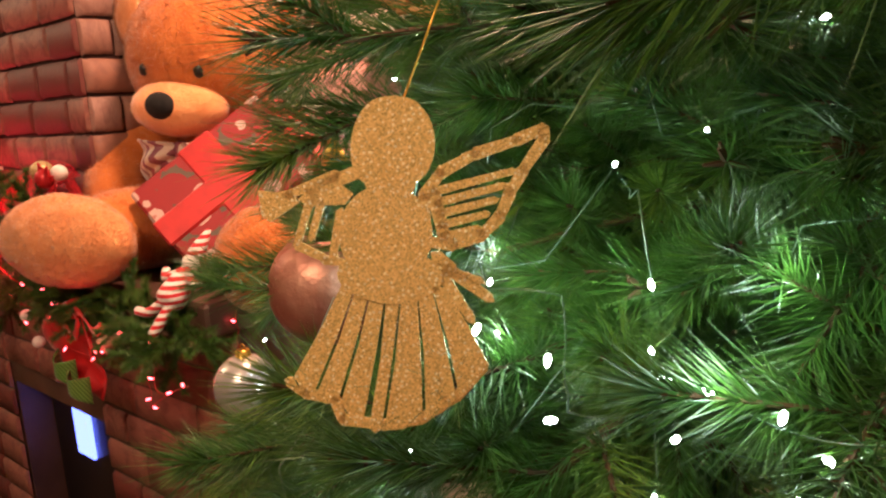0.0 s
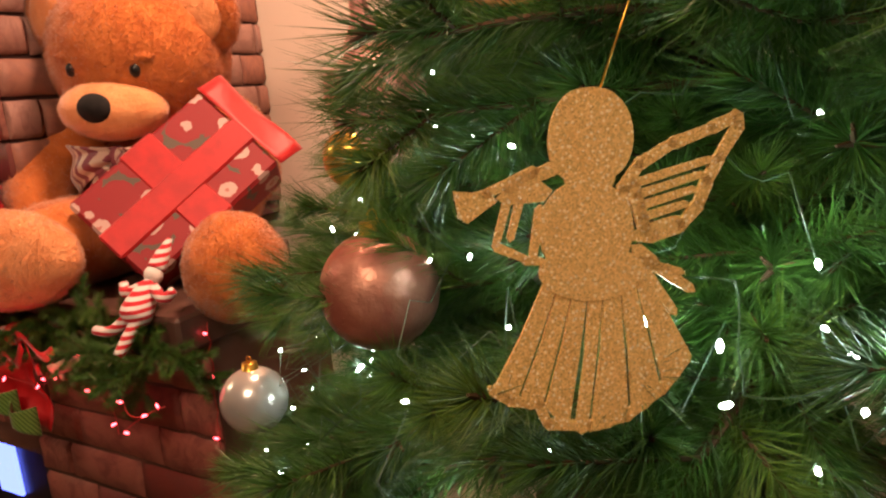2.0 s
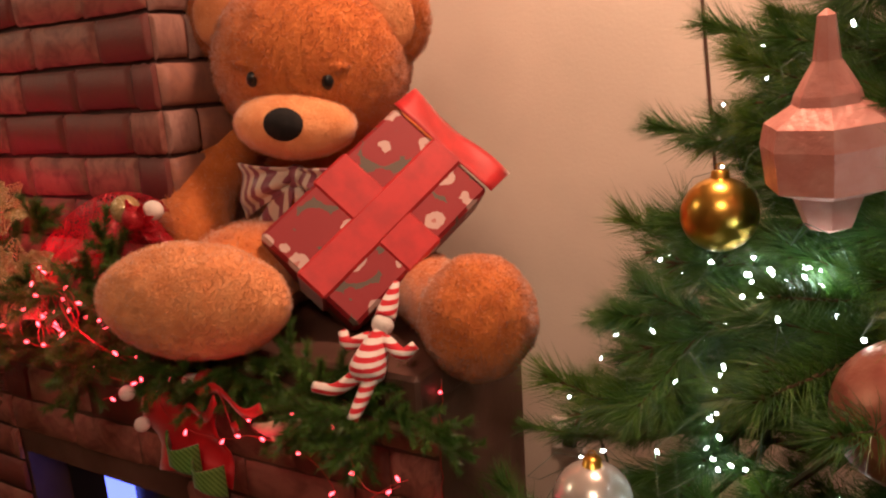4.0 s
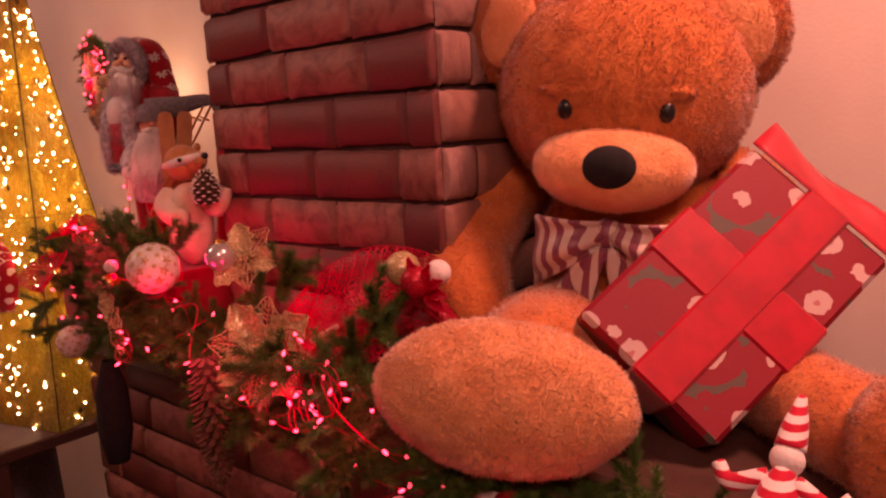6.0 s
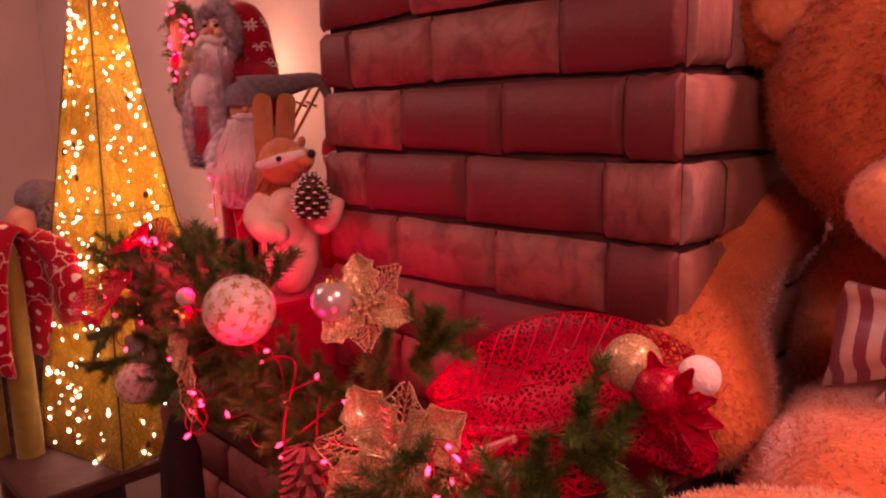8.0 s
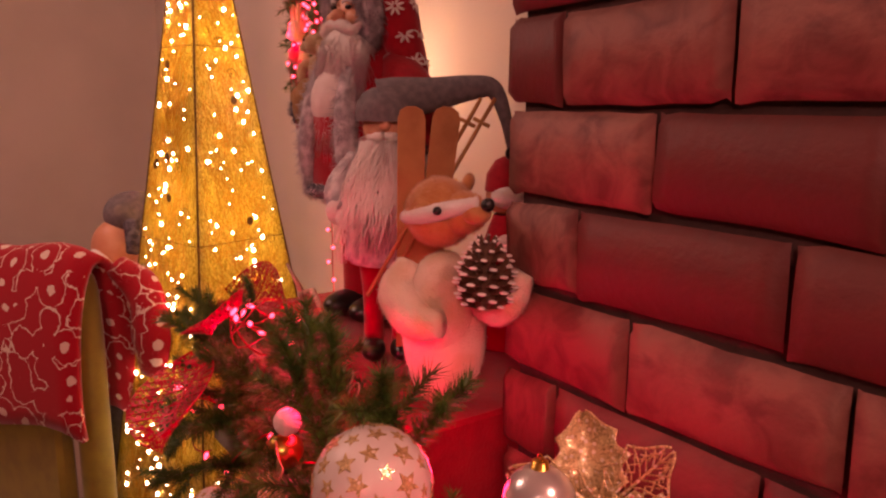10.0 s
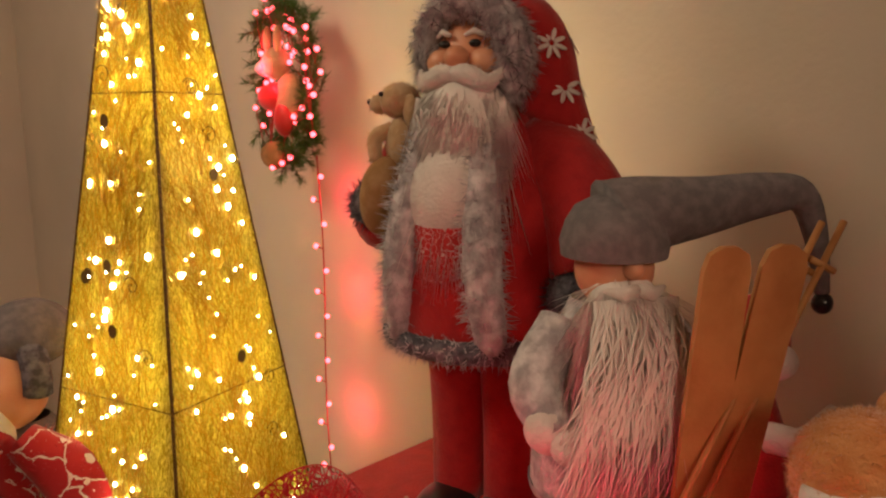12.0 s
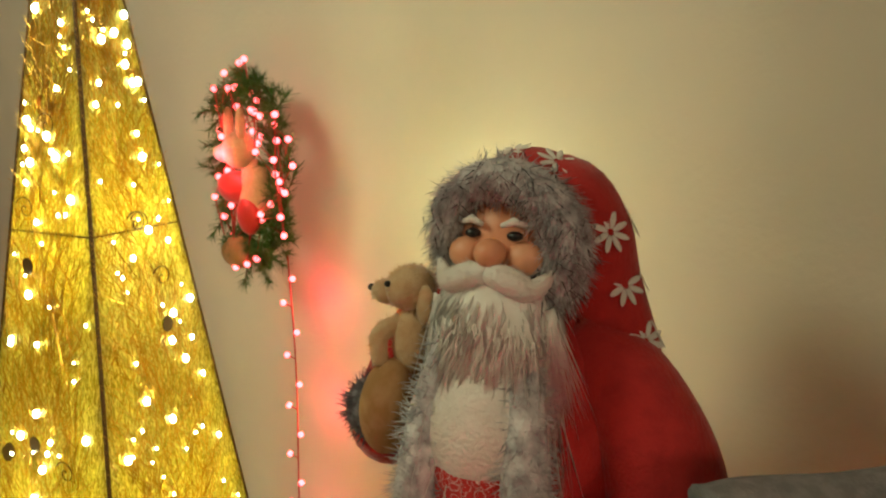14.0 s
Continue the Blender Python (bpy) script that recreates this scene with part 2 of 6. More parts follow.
M = dict(
    wall=mat("wall_paint", (0.72, 0.64, 0.55), 0.85, other=(0.65, 0.58, 0.5), scale=3, bump=0.15, bump_scale=120),
    ceiling=mat("ceiling_paint", (0.75, 0.72, 0.68), 0.9, other=(0.7, 0.67, 0.63), scale=4),
    floor=mat("floor_wood", (0.2, 0.12, 0.07), 0.4, other=(0.12, 0.07, 0.04), scale=6),
    mortar=mat("mortar", (0.06, 0.025, 0.022), 0.9, other=(0.1, 0.04, 0.035), scale=30, bump=0.5, bump_scale=90),
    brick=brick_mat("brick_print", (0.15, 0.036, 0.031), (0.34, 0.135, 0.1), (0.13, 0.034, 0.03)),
    # lighter copy of the brick: light on the chimney's side put into its colour
    lit_brick=brick_mat("lit_brick_print", (0.3, 0.16, 0.13), (0.42, 0.25, 0.21), (0.2, 0.09, 0.075)),
    wood_dark=mat("dark_wood", (0.075, 0.035, 0.025), 0.5, other=(0.12, 0.06, 0.045), scale=9, bump=0.2, bump_scale=60),
    fur=mat("orange_plush", (0.52, 0.135, 0.026), 0.9, other=(0.63, 0.19, 0.042), scale=35, bump=0.6, bump_scale=160, sheen=0.7),
    fur_pale=mat("pale_orange_plush", (0.76, 0.3, 0.115), 0.9, other=(0.85, 0.38, 0.165), scale=35, bump=0.6, bump_scale=170, sheen=0.7),
    black=mat("black_plastic", (0.012, 0.011, 0.012), 0.3),
    black_cloth=mat("black_cloth", (0.006, 0.005, 0.006), 0.9, other=(0.012, 0.01, 0.01), scale=90),
    bow=stripes("striped_satin", (0.62, 0.5, 0.42), (0.25, 0.07, 0.1), 14, "X", 0.4),
    gift=spots("printed_wrap", (0.26, 0.01, 0.016), [(0, (0.42, 0.16, 0.14)), (0.13, (0.52, 0.36, 0.33)), (0.31, (0.26, 0.01, 0.016)), (0.66, (0.1, 0.075, 0.055))], 18, 0.6),
    ribbon=mat("red_satin", (0.5, 0.012, 0.016), 0.5, other=(0.38, 0.008, 0.012), scale=30, bump=0.2, bump_scale=30, sheen=0.4),
    needle=mat("pine_needle", (0.032, 0.095, 0.014), 0.38, other=(0.075, 0.165, 0.024), scale=60),
    needle_light=mat("light_pine_needle", (0.12, 0.2, 0.022), 0.45, other=(0.06, 0.13, 0.02), scale=50),
    bark=mat("brown_stem", (0.07, 0.035, 0.015), 0.8, other=(0.1, 0.05, 0.02), scale=80),
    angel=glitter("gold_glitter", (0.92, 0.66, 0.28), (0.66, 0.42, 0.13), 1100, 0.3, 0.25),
    # the angel's sparkle, painted as a near-white matte colour
    glint_flake=mat("painted_glint", (1.0, 0.94, 0.74), 0.3),
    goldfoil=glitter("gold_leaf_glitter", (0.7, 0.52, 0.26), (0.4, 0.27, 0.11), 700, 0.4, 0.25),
    goldmetal=mat("gold_metal", (0.72, 0.42, 0.08), 0.28, 1.0, other=(0.6, 0.34, 0.07), scale=30),
    rose=mat("rose_satin", (0.34, 0.11, 0.08), 0.4, 0.45, other=(0.5, 0.24, 0.17), scale=22, bump=1.0, bump_scale=38),
    silver=mat("pearl_silver", (0.66, 0.6, 0.55), 0.25, 0.6, other=(0.55, 0.55, 0.55), scale=12),
    pinkfoil=mat("pink_foil", (0.6, 0.24, 0.21), 0.45, 0.25, other=(0.66, 0.32, 0.28), scale=40, bump=0.4, bump_scale=120),
    wood=mat("light_wood", (0.5, 0.25, 0.09), 0.55, other=(0.4, 0.18, 0.06), scale=25, bump=0.1),
    twig=mat("dry_wood", (0.42, 0.28, 0.2), 0.8, other=(0.55, 0.4, 0.3), scale=40, bump=0.3),
    led_white=mat("white_led", (0.85, 1, 0.95), 0.3, glow=30),
    led_red=mat("red_led", (1, 0.06, 0.08), 0.3, glow=9),
    led_gold=mat("warm_led", (1, 0.9, 0.56), 0.3, glow=30),
    wire_green=mat("clear_wire", (0.07, 0.12, 0.08), 0.35),
    wire_red=mat("red_wire", (0.4, 0.02, 0.02), 0.4),
    wire_dark=mat("dark_rod", (0.13, 0.075, 0.02), 0.5, 0.3),
    redcloth=mat("red_felt", (0.42, 0.015, 0.018), 0.95, other=(0.34, 0.01, 0.015), scale=60, bump=0.3, bump_scale=300, sheen=0.3),
    knit=spots("nordic_knit", (0.45, 0.02, 0.025), [(0, (0.7, 0.58, 0.56)), (0.2, (0.45, 0.02, 0.025)), (0.5, (0.6, 0.4, 0.4)), (0.56, (0.42, 0.02, 0.025))], 110, 0.95, 0.3),
    greyfur=mat("grey_fur", (0.38, 0.36, 0.39), 0.95, other=(0.72, 0.69, 0.71), scale=60, bump=0.5, bump_scale=200),
    darkfur=mat("dark_fur", (0.06, 0.055, 0.07), 0.95, other=(0.18, 0.17, 0.2), scale=90),
    beard=mat("white_beard", (0.84, 0.81, 0.78), 0.75, other=(0.74, 0.7, 0.66), scale=40),
    skin=mat("doll_skin", (0.68, 0.3, 0.17), 0.45, other=(0.72, 0.36, 0.22), scale=30),
    greycloth=mat("grey_felt", (0.15, 0.14, 0.15), 0.95, other=(0.21, 0.19, 0.2), scale=90, bump=0.3, bump_scale=300),
    brownfelt=mat("brown_felt", (0.3, 0.16, 0.06), 0.9, other=(0.38, 0.22, 0.1), scale=60, bump=0.2),
    tanplush=mat("tan_plush", (0.5, 0.33, 0.18), 0.95, other=(0.56, 0.4, 0.24), scale=80, bump=0.4, sheen=0.4),
    foxfur=mat("fox_tan", (0.55, 0.22, 0.07), 0.95, other=(0.62, 0.3, 0.12), scale=30, bump=0.5, bump_scale=260, sheen=0.5),
    foxbody=mat("cream_tan_fleece", (0.72, 0.58, 0.46), 0.95, other=(0.6, 0.36, 0.17), scale=13, bump=0.4, bump_scale=260, sheen=0.4, fac=(0.45, 0.7)),
    white=mat("white_fleece", (0.78, 0.73, 0.7), 0.95, other=(0.7, 0.64, 0.6), scale=30, bump=0.4, bump_scale=260, sheen=0.4),
    cone=mat("cone_brown", (0.1, 0.045, 0.025), 0.75, other=(0.16, 0.08, 0.045), scale=60, bump=0.3),
    snow=mat("frosted_tip", (0.78, 0.74, 0.72), 0.9),
    mustard=mat("mustard_velvet", (0.3, 0.26, 0.03), 0.8, other=(0.24, 0.2, 0.03), scale=30, sheen=0.5),
    scarf=spots("red_white_knit", (0.42, 0.012, 0.015), [(0, (0.75, 0.6, 0.5)), (0.2, (0.42, 0.012, 0.015)), (0.6, (0.75, 0.6, 0.5)), (0.64, (0.42, 0.012, 0.015))], 22, 0.95, 0.3),
    candy=stripes("candy_stripe", (0.75, 0.68, 0.66), (0.55, 0.015, 0.03), 26, "Z"),
    starball=mat("pearl_white", (0.68, 0.63, 0.58), 0.4, other=(0.6, 0.54, 0.5), scale=40),
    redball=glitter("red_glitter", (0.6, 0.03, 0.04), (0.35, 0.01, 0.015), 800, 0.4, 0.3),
    greencheck=stripes("green_check", (0.05, 0.16, 0.02), (0.12, 0.28, 0.05), 60, "DIAGONAL"),
    screen=mat("blue_screen", (0.12, 0.16, 1.0), 0.3, glow=3.5),
    tinsel=mat("red_lace", (0.6, 0.012, 0.03), 0.4, 0.2, other=(0.45, 0.01, 0.02), scale=90),
)


def mesh_gold():
    """Gold thread net on a frame: threads with gaps that let the light through."""
    m = bpy.data.materials.new("gold_thread_net")
    m.use_nodes = True
    n, l = m.node_tree.nodes, m.node_tree.links
    b, out = n["Principled BSDF"], n["Material Output"]
    b.inputs["Metallic"].default_value, b.inputs["Roughness"].default_value = 0.35, 0.4
    co, t, r = n.new("ShaderNodeTexCoord"), n.new("ShaderNodeTexNoise"), n.new("ShaderNodeValToRGB")
    mp = n.new("ShaderNodeMapping")
    mp.inputs["Scale"].default_value = (420, 420, 110)
    t.inputs["Scale"].default_value, t.inputs["Detail"].default_value, t.inputs["Distortion"].default_value = 1.0, 5, 1.5
    l.new(co.outputs["Object"], mp.inputs["Vector"])
    l.new(mp.outputs[0], t.inputs["Vector"])
    l.new(t.outputs["Fac"], r.inputs["Fac"])
    r.color_ramp.elements[0].position, r.color_ramp.elements[1].position = 0.4, 0.62
    r.color_ramp.elements[0].color, r.color_ramp.elements[1].color = (0.42, 0.32, 0.06, 1), (0.95, 0.86, 0.32, 1)
    l.new(r.outputs["Color"], b.inputs["Base Color"])
    tr, mix = n.new("ShaderNodeBsdfTranslucent"), n.new("ShaderNodeMixShader")
    l.new(r.outputs["Color"], tr.inputs["Color"])
    mix.inputs[0].default_value = 0.62
    l.new(b.outputs[0], mix.inputs[1])
    l.new(tr.outputs[0], mix.inputs[2])
    l.new(mix.outputs[0], out.inputs["Surface"])
    return m


M["goldnet"] = mesh_gold()


def lace_cloth():
    """Red openwork cloth: threads round small holes."""
    m = mat("red_lace_cloth", (0.55, 0.012, 0.03), 0.45, 0.1)
    n, l = m.node_tree.nodes, m.node_tree.links
    co, v, c, tr, mix = (n.new("ShaderNode" + k) for k in ("TexCoord", "TexVoronoi", "Math", "BsdfTransparent", "MixShader"))
    v.feature, v.inputs["Scale"].default_value = "DISTANCE_TO_EDGE", 190
    c.operation, c.inputs[1].default_value = "GREATER_THAN", 0.085
    l.new(co.outputs["Object"], v.inputs["Vector"])
    l.new(v.outputs["Distance"], c.inputs[0])
    l.new(c.outputs[0], mix.inputs[0])
    l.new(n["Principled BSDF"].outputs[0], mix.inputs[1])
    l.new(tr.outputs[0], mix.inputs[2])
    l.new(mix.outputs[0], n["Material Output"].inputs["Surface"])
    return m


M["lacecloth"] = lace_cloth()


# ---- mesh helpers ----
rng = np.random.default_rng(7)


def rot(rx=0, ry=0, rz=0):
    return np.array(Euler([radians(a) for a in (rx, ry, rz)]).to_matrix())


def unit(v):
    v = np.asarray(v, float)
    return v / np.maximum(np.linalg.norm(v, axis=-1, keepdims=True), 1e-9)


def frame_of(d):
    """Three axes, the last along d."""
    d = unit(d)
    a = unit(np.cross(d, (0.31, 0.17, 0.93) if abs(d[2]) < 0.9 else (1, 0, 0)))
    return np.stack([a, np.cross(d, a), d], 1)


class Shape:
    def __init__(self):
        self.v, self.f, self.m, self.n, self.hard = [], [], [], 0, []

    def add(self, v, f, m=0):
        v = np.asarray(v, float).reshape(-1, 3)
        self.v.append(v)
        k = self.n
        self.f += [tuple(int(i) + k for i in q) for q in f]
        self.m += [m] * len(f)
        self.n += len(v)
        return self

    def blob(self, c, r, turn=(0, 0, 0), m=0, seg=(24, 16), lump=0.0, grain=14.0):
        a, b = seg
        th = np.linspace(0, 2 * np.pi, a, endpoint=False)
        ph = np.linspace(0, np.pi, b + 1)[1:-1]
        p = [np.array([[0, 0, 1.0]])]
        for q in ph:
            p.append(np.stack([np.sin(q) * np.cos(th), np.sin(q) * np.sin(th), np.full(a, np.cos(q))], 1))
        p.append(np.array([[0, 0, -1.0]]))
        p = np.concatenate(p)
        r = np.broadcast_to(np.asarray(r, float), (3,))
        v = p * r
        if lump:
            g = np.array([noise.noise(Vector(x * grain)) + 0.5 * noise.noise(Vector(x * grain * 3.1)) for x in v])
            v = v + p * (g * lump)[:, None]
        R = turn if isinstance(turn, np.ndarray) else rot(*turn)
        v = v @ R.T + np.asarray(c)
        rows = len(ph)
        f = [(0, 1 + i, 1 + (i + 1) % a) for i in range(a)]
        for j in range(rows - 1):
            o = 1 + j * a
            f += [(o + i, o + a + i, o + a + (i + 1) % a, o + (i + 1) % a) for i in range(a)]
        o = 1 + (rows - 1) * a
        f += [(o + i, o + a, o + (i + 1) % a) for i in range(a)]
        return self.add(v, f, m)

    def tube(self, pts, radii, m=0, sides=8, closed=False):
        pts = np.asarray(pts, float)
        n = len(pts)
        radii = np.broadcast_to(np.asarray(radii, float), (n,))
        if 3 <= n <= 9 and sides >= 10 and not closed:
            q = np.c_[pts, radii]
            e = np.concatenate([[2 * q[0] - q[1]], q, [2 * q[-1] - q[-2]]])
            fine = []
            for i in range(n - 1):
                a, b, c, d = e[i:i + 4]
                for t in np.arange(0, 1, 0.2):
                    fine.append(0.5 * (2 * b + (c - a) * t + (2 * a - 5 * b + 4 * c - d) * t * t + (3 * b - 3 * c + d - a) * t ** 3))
            q = np.array(fine + [q[-1]])
            pts, radii, n = q[:, :3], np.maximum(q[:, 3], 0.0004), len(q)
        v, prev = [], None
        for i in range(n):
            d = unit(pts[(i + 1) % n] - pts[i - 1]) if closed else unit(pts[min(i + 1, n - 1)] - pts[max(i - 1, 0)])
            if prev is None:
                prev = frame_of(d)[:, 0]
            a = unit(prev - d * np.dot(prev, d))
            prev, b = a, np.cross(d, a)
            t = np.linspace(0, 2 * np.pi, sides, endpoint=False)
            v.append(pts[i] + radii[i] * (np.cos(t)[:, None] * a + np.sin(t)[:, None] * b))
        f = [(i * sides + j, i * sides + (j + 1) % sides, ((i + 1) % n) * sides + (j + 1) % sides, ((i + 1) % n) * sides + j)
             for i in range(n if closed else n - 1) for j in range(sides)]
        if not closed:
            f += [tuple(range(sides - 1, -1, -1)), tuple(range((n - 1) * sides, n * sides))]
        return self.add(np.concatenate(v), f, m)

    def box(self, c, size, turn=None, m=0, bevel=0.004):
        h = np.asarray(size, float) / 2
        b = min(bevel, h.min() * 0.45)
        v, idx = [], {}
        for s in [(x, y, z) for x in (-1, 1) for y in (-1, 1) for z in (-1, 1)]:
            for k in range(3):
                p = np.array(s) * (h - b)
                p[k] = s[k] * h[k]
                idx[s, k] = len(v)
                v.append(p)
        f = []
        for k in range(3):
            i, j = (k + 1) % 3, (k + 2) % 3
            for s in (-1, 1):
                q = []
                for a, d in ((-1, -1), (1, -1), (1, 1), (-1, 1)):
                    t = [0, 0, 0]
                    t[k], t[i], t[j] = s, a, d
                    q.append(idx[tuple(t), k])
                f.append(tuple(q if s > 0 else q[::-1]))
            for a in (-1, 1):
                for d in (-1, 1):
                    t0, t1 = [0, 0, 0], [0, 0, 0]
                    t0[i] = t1[i] = a
                    t0[j] = t1[j] = d
                    t0[k], t1[k] = -1, 1
                    q = [idx[tuple(t0), i], idx[tuple(t1), i], idx[tuple(t1), j], idx[tuple(t0), j]]
                    f.append(tuple(q if a * d < 0 else q[::-1]))
        for s in [(x, y, z) for x in (-1, 1) for y in (-1, 1) for z in (-1, 1)]:
            q = [idx[s, 0], idx[s, 1], idx[s, 2]]
            f.append(tuple(q if s[0] * s[1] * s[2] > 0 else q[::-1]))
        R = np.eye(3) if turn is None else turn if isinstance(turn, np.ndarray) else rot(*turn)
        return self.add(np.array(v) @ R.T + np.asarray(c), f, m)

    def spikes(self, o, d, length, width, m=0):
        """Needles or hairs: slim three-sided spikes from o along d."""
        o, d = np.asarray(o, float), unit(d)
        n = len(o)
        length, width = np.broadcast_to(length, (n,)), np.broadcast_to(width, (n,))
        a = unit(np.cross(d, rng.normal(size=(n, 3))))
        b = np.cross(d, a)
        v = np.empty((n, 4, 3))
        for k in range(3):
            t = 2 * np.pi * k / 3
            v[:, k] = o + (np.cos(t) * a + np.sin(t) * b) * width[:, None] / 2
        v[:, 3] = o + d * length[:, None]
        i = np.arange(n)[:, None] * 4
        f = np.concatenate([i + np.array([[0, 1, 3]]), i + np.array([[1, 2, 3]]), i + np.array([[2, 0, 3]])]).tolist()
        return self.add(v.reshape(-1, 3), f, m)

    def plate(self, outline, thick, R, c, m=0):
        """A flat cut-out of that thickness; outline in the plane of the first two axes of R."""
        p = np.asarray(outline, float)
        n = len(p)
        q = np.concatenate([np.c_[p, np.full(n, thick / 2)], np.c_[p, np.full(n, -thick / 2)]])
        f = [tuple(range(n)), tuple(range(2 * n - 1, n - 1, -1))]
        f += [(i, i + n, (i + 1) % n + n, (i + 1) % n) for i in range(n)]
        self.hard += range(len(self.f), len(self.f) + len(f))
        return self.add(q @ R.T + np.asarray(c), f, m)

    def lathe(self, profile, c, R=None, m=0, seg=24):
        t = np.linspace(0, 2 * np.pi, seg, endpoint=False)
        v = np.concatenate([np.stack([r * np.cos(t), r * np.sin(t), np.full(seg, z)], 1) for r, z in profile])
        n = len(profile)
        f = [(i * seg + j, i * seg + (j + 1) % seg, (i + 1) * seg + (j + 1) % seg, (i + 1) * seg + j) for i in range(n - 1) for j in range(seg)]
        R = np.eye(3) if R is None else R
        return self.add(v @ R.T + np.asarray(c), f, m)

    def sheet(self, grid, m=0, thick=0.0015):
        """A cloth or leaf from a grid of points, with a thickness."""
        g = np.asarray(grid, float)
        a, b = g.shape[:2]
        du, dv = np.gradient(g, axis=0), np.gradient(g, axis=1)
        nrm = unit(np.cross(du, dv))
        top, low = (g + nrm * thick / 2).reshape(-1, 3), (g - nrm * thick / 2).reshape(-1, 3)
        k = a * b
        f = []
        for i in range(a - 1):
            for j in range(b - 1):
                q = (i * b + j, (i + 1) * b + j, (i + 1) * b + j + 1, i * b + j + 1)
                f += [q, tuple(x + k for x in q[::-1])]
        rim = [i * b for i in range(a)] + [(a - 1) * b + j for j in range(1, b)] + [i * b + b - 1 for i in range(a - 2, -1, -1)] + list(range(b - 2, 0, -1))
        f += [(rim[i], rim[i - 1], rim[i - 1] + k, rim[i] + k) for i in range(len(rim))]
        return self.add(np.concatenate([top, low]), f, m)

    def fuzz(self, count, length, width, m=0, lean=(0, 0, 0), spread=0.5, since=0):
        """Short hairs all over what has been built since that vertex."""
        v = np.concatenate(self.v)
        f = [q for q in self.f if q[0] >= since and len(q) >= 3]
        tri = np.array([q[:3] for q in f])
        p = v[tri]
        nrm = np.cross(p[:, 1] - p[:, 0], p[:, 2] - p[:, 0])
        size = np.linalg.norm(nrm, axis=1)
        pick = rng.choice(len(tri), count, p=size / size.sum())
        u = rng.random((count, 2))
        quad = np.array([q[3] if len(q) > 3 else q[2] for q in f])[pick]
        a, b, c, e = v[tri[pick, 0]], v[tri[pick, 1]], v[tri[pick, 2]], v[quad]
        o = (a * ((1 - u[:, :1]) * (1 - u[:, 1:])) + b * (u[:, :1] * (1 - u[:, 1:])) + c * (u[:, :1] * u[:, 1:]) + e * ((1 - u[:, :1]) * u[:, 1:]))
        d = unit(nrm[pick]) + np.asarray(lean) + rng.normal(size=(count, 3)) * spread
        return self.spikes(o - unit(nrm[pick]) * 0.001, d, length * rng.uniform(0.6, 1.2, count), width, m)

    def data(self, name, mats, smooth=True, origin=(0, 0, 0)):
        me = bpy.data.meshes.new(name)
        me.from_pydata((np.concatenate(self.v) - np.asarray(origin)).tolist(), [], self.f)
        for k in mats if isinstance(mats, (list, tuple)) else [mats]:
            me.materials.append(k)
        me.polygons.foreach_set("material_index", self.m)
        me.polygons.foreach_set("use_smooth", np.where(np.isin(np.arange(len(self.f)), self.hard), False, smooth).tolist())
        me.update()
        return me


def thing(name, base, label, category, group="", kind=""):
    ob = new(name)
    ob.location = base
    return tagged(ob, label, category, group, kind)


def origin_of(ob):
    p = Vector((0, 0, 0))
    while ob:
        p += ob.location
        ob = ob.parent
    return p


def part(name, shape, mats, parent, label="", smooth=True, kind=""):
    ob = new(name, shape.data(name, mats, smooth, origin_of(parent)))
    ob.parent = parent
    return tagged(ob, label, kind=kind)


def single(name, shape, mats, base, label, category, group="", kind="", smooth=True):
    ob = new(name, shape.data(name, mats, smooth, base))
    ob.location = base
    return tagged(ob, label, category, group, kind)


def line(a, b, n=12, sag=0.0, wob=0.0):
    t = np.linspace(0, 1, n)[:, None]
    p = np.asarray(a, float) * (1 - t) + np.asarray(b, float) * t
    p[:, 2] -= (4 * sag * t * (1 - t))[:, 0]
    if wob:
        p[1:-1] += rng.normal(size=(n - 2, 3)) * wob
    return p


# ---- the room ----
TOP = 1.14            # top of the mantel
RISE = 1.292          # top of its raised end
CX0, CX1, CY = -1.81, -1.26, 0.72     # chimney breast
WL, WR = 0.99, 1.45   # the wall beside the chimney, on either side


def slab(name, c, size, m, label, category):
    return single(name, Shape().box(c, size, m=0, bevel=0.003), M[m], c, label, category, kind="structure", smooth=False)


slab("floor", (-1, -0.6, -0.05), (6.2, 4.6, 0.1), "floor", "brown wooden floor of the living room", "floor")
slab("ceiling", (-1, -0.6, 2.75), (6.2, 4.6, 0.1), "ceiling", "plain pale painted ceiling of the room", "ceiling")
slab("wall_north_a", (-2.8, WL + 0.06, 1.35), (2.4, 0.12, 2.7), "wall", "plain cream painted wall behind the mantel", "wall")
slab("wall_north_b", (0.2, WR + 0.06, 1.35), (3.6, 0.12, 2.7), "wall", "plain cream painted wall behind the mantel", "wall")
slab("wall_west", (-4.06, -0.7, 1.35), (0.12, 3.6, 2.7), "wall", "plain cream painted side wall of the room", "wall")
slab("wall_east", (2.06, -0.6, 1.35), (0.12, 4.4, 2.7), "wall", "plain cream painted side wall of the room", "wall")
slab("wall_south", (-1, -2.76, 1.35), (6.2, 0.12, 2.7), "wall", "plain cream painted wall opposite the mantel", "wall")
single("wall_cable", Shape().tube(line((-0.612, WR - 0.006, 2.69), (-0.408, WR - 0.006, 0.60), 8), 0.0035, 0, 6), M["wood_dark"], (-0.408, WR - 0.006, 0.60), "thin dark cable running down the cream wall", "cable")

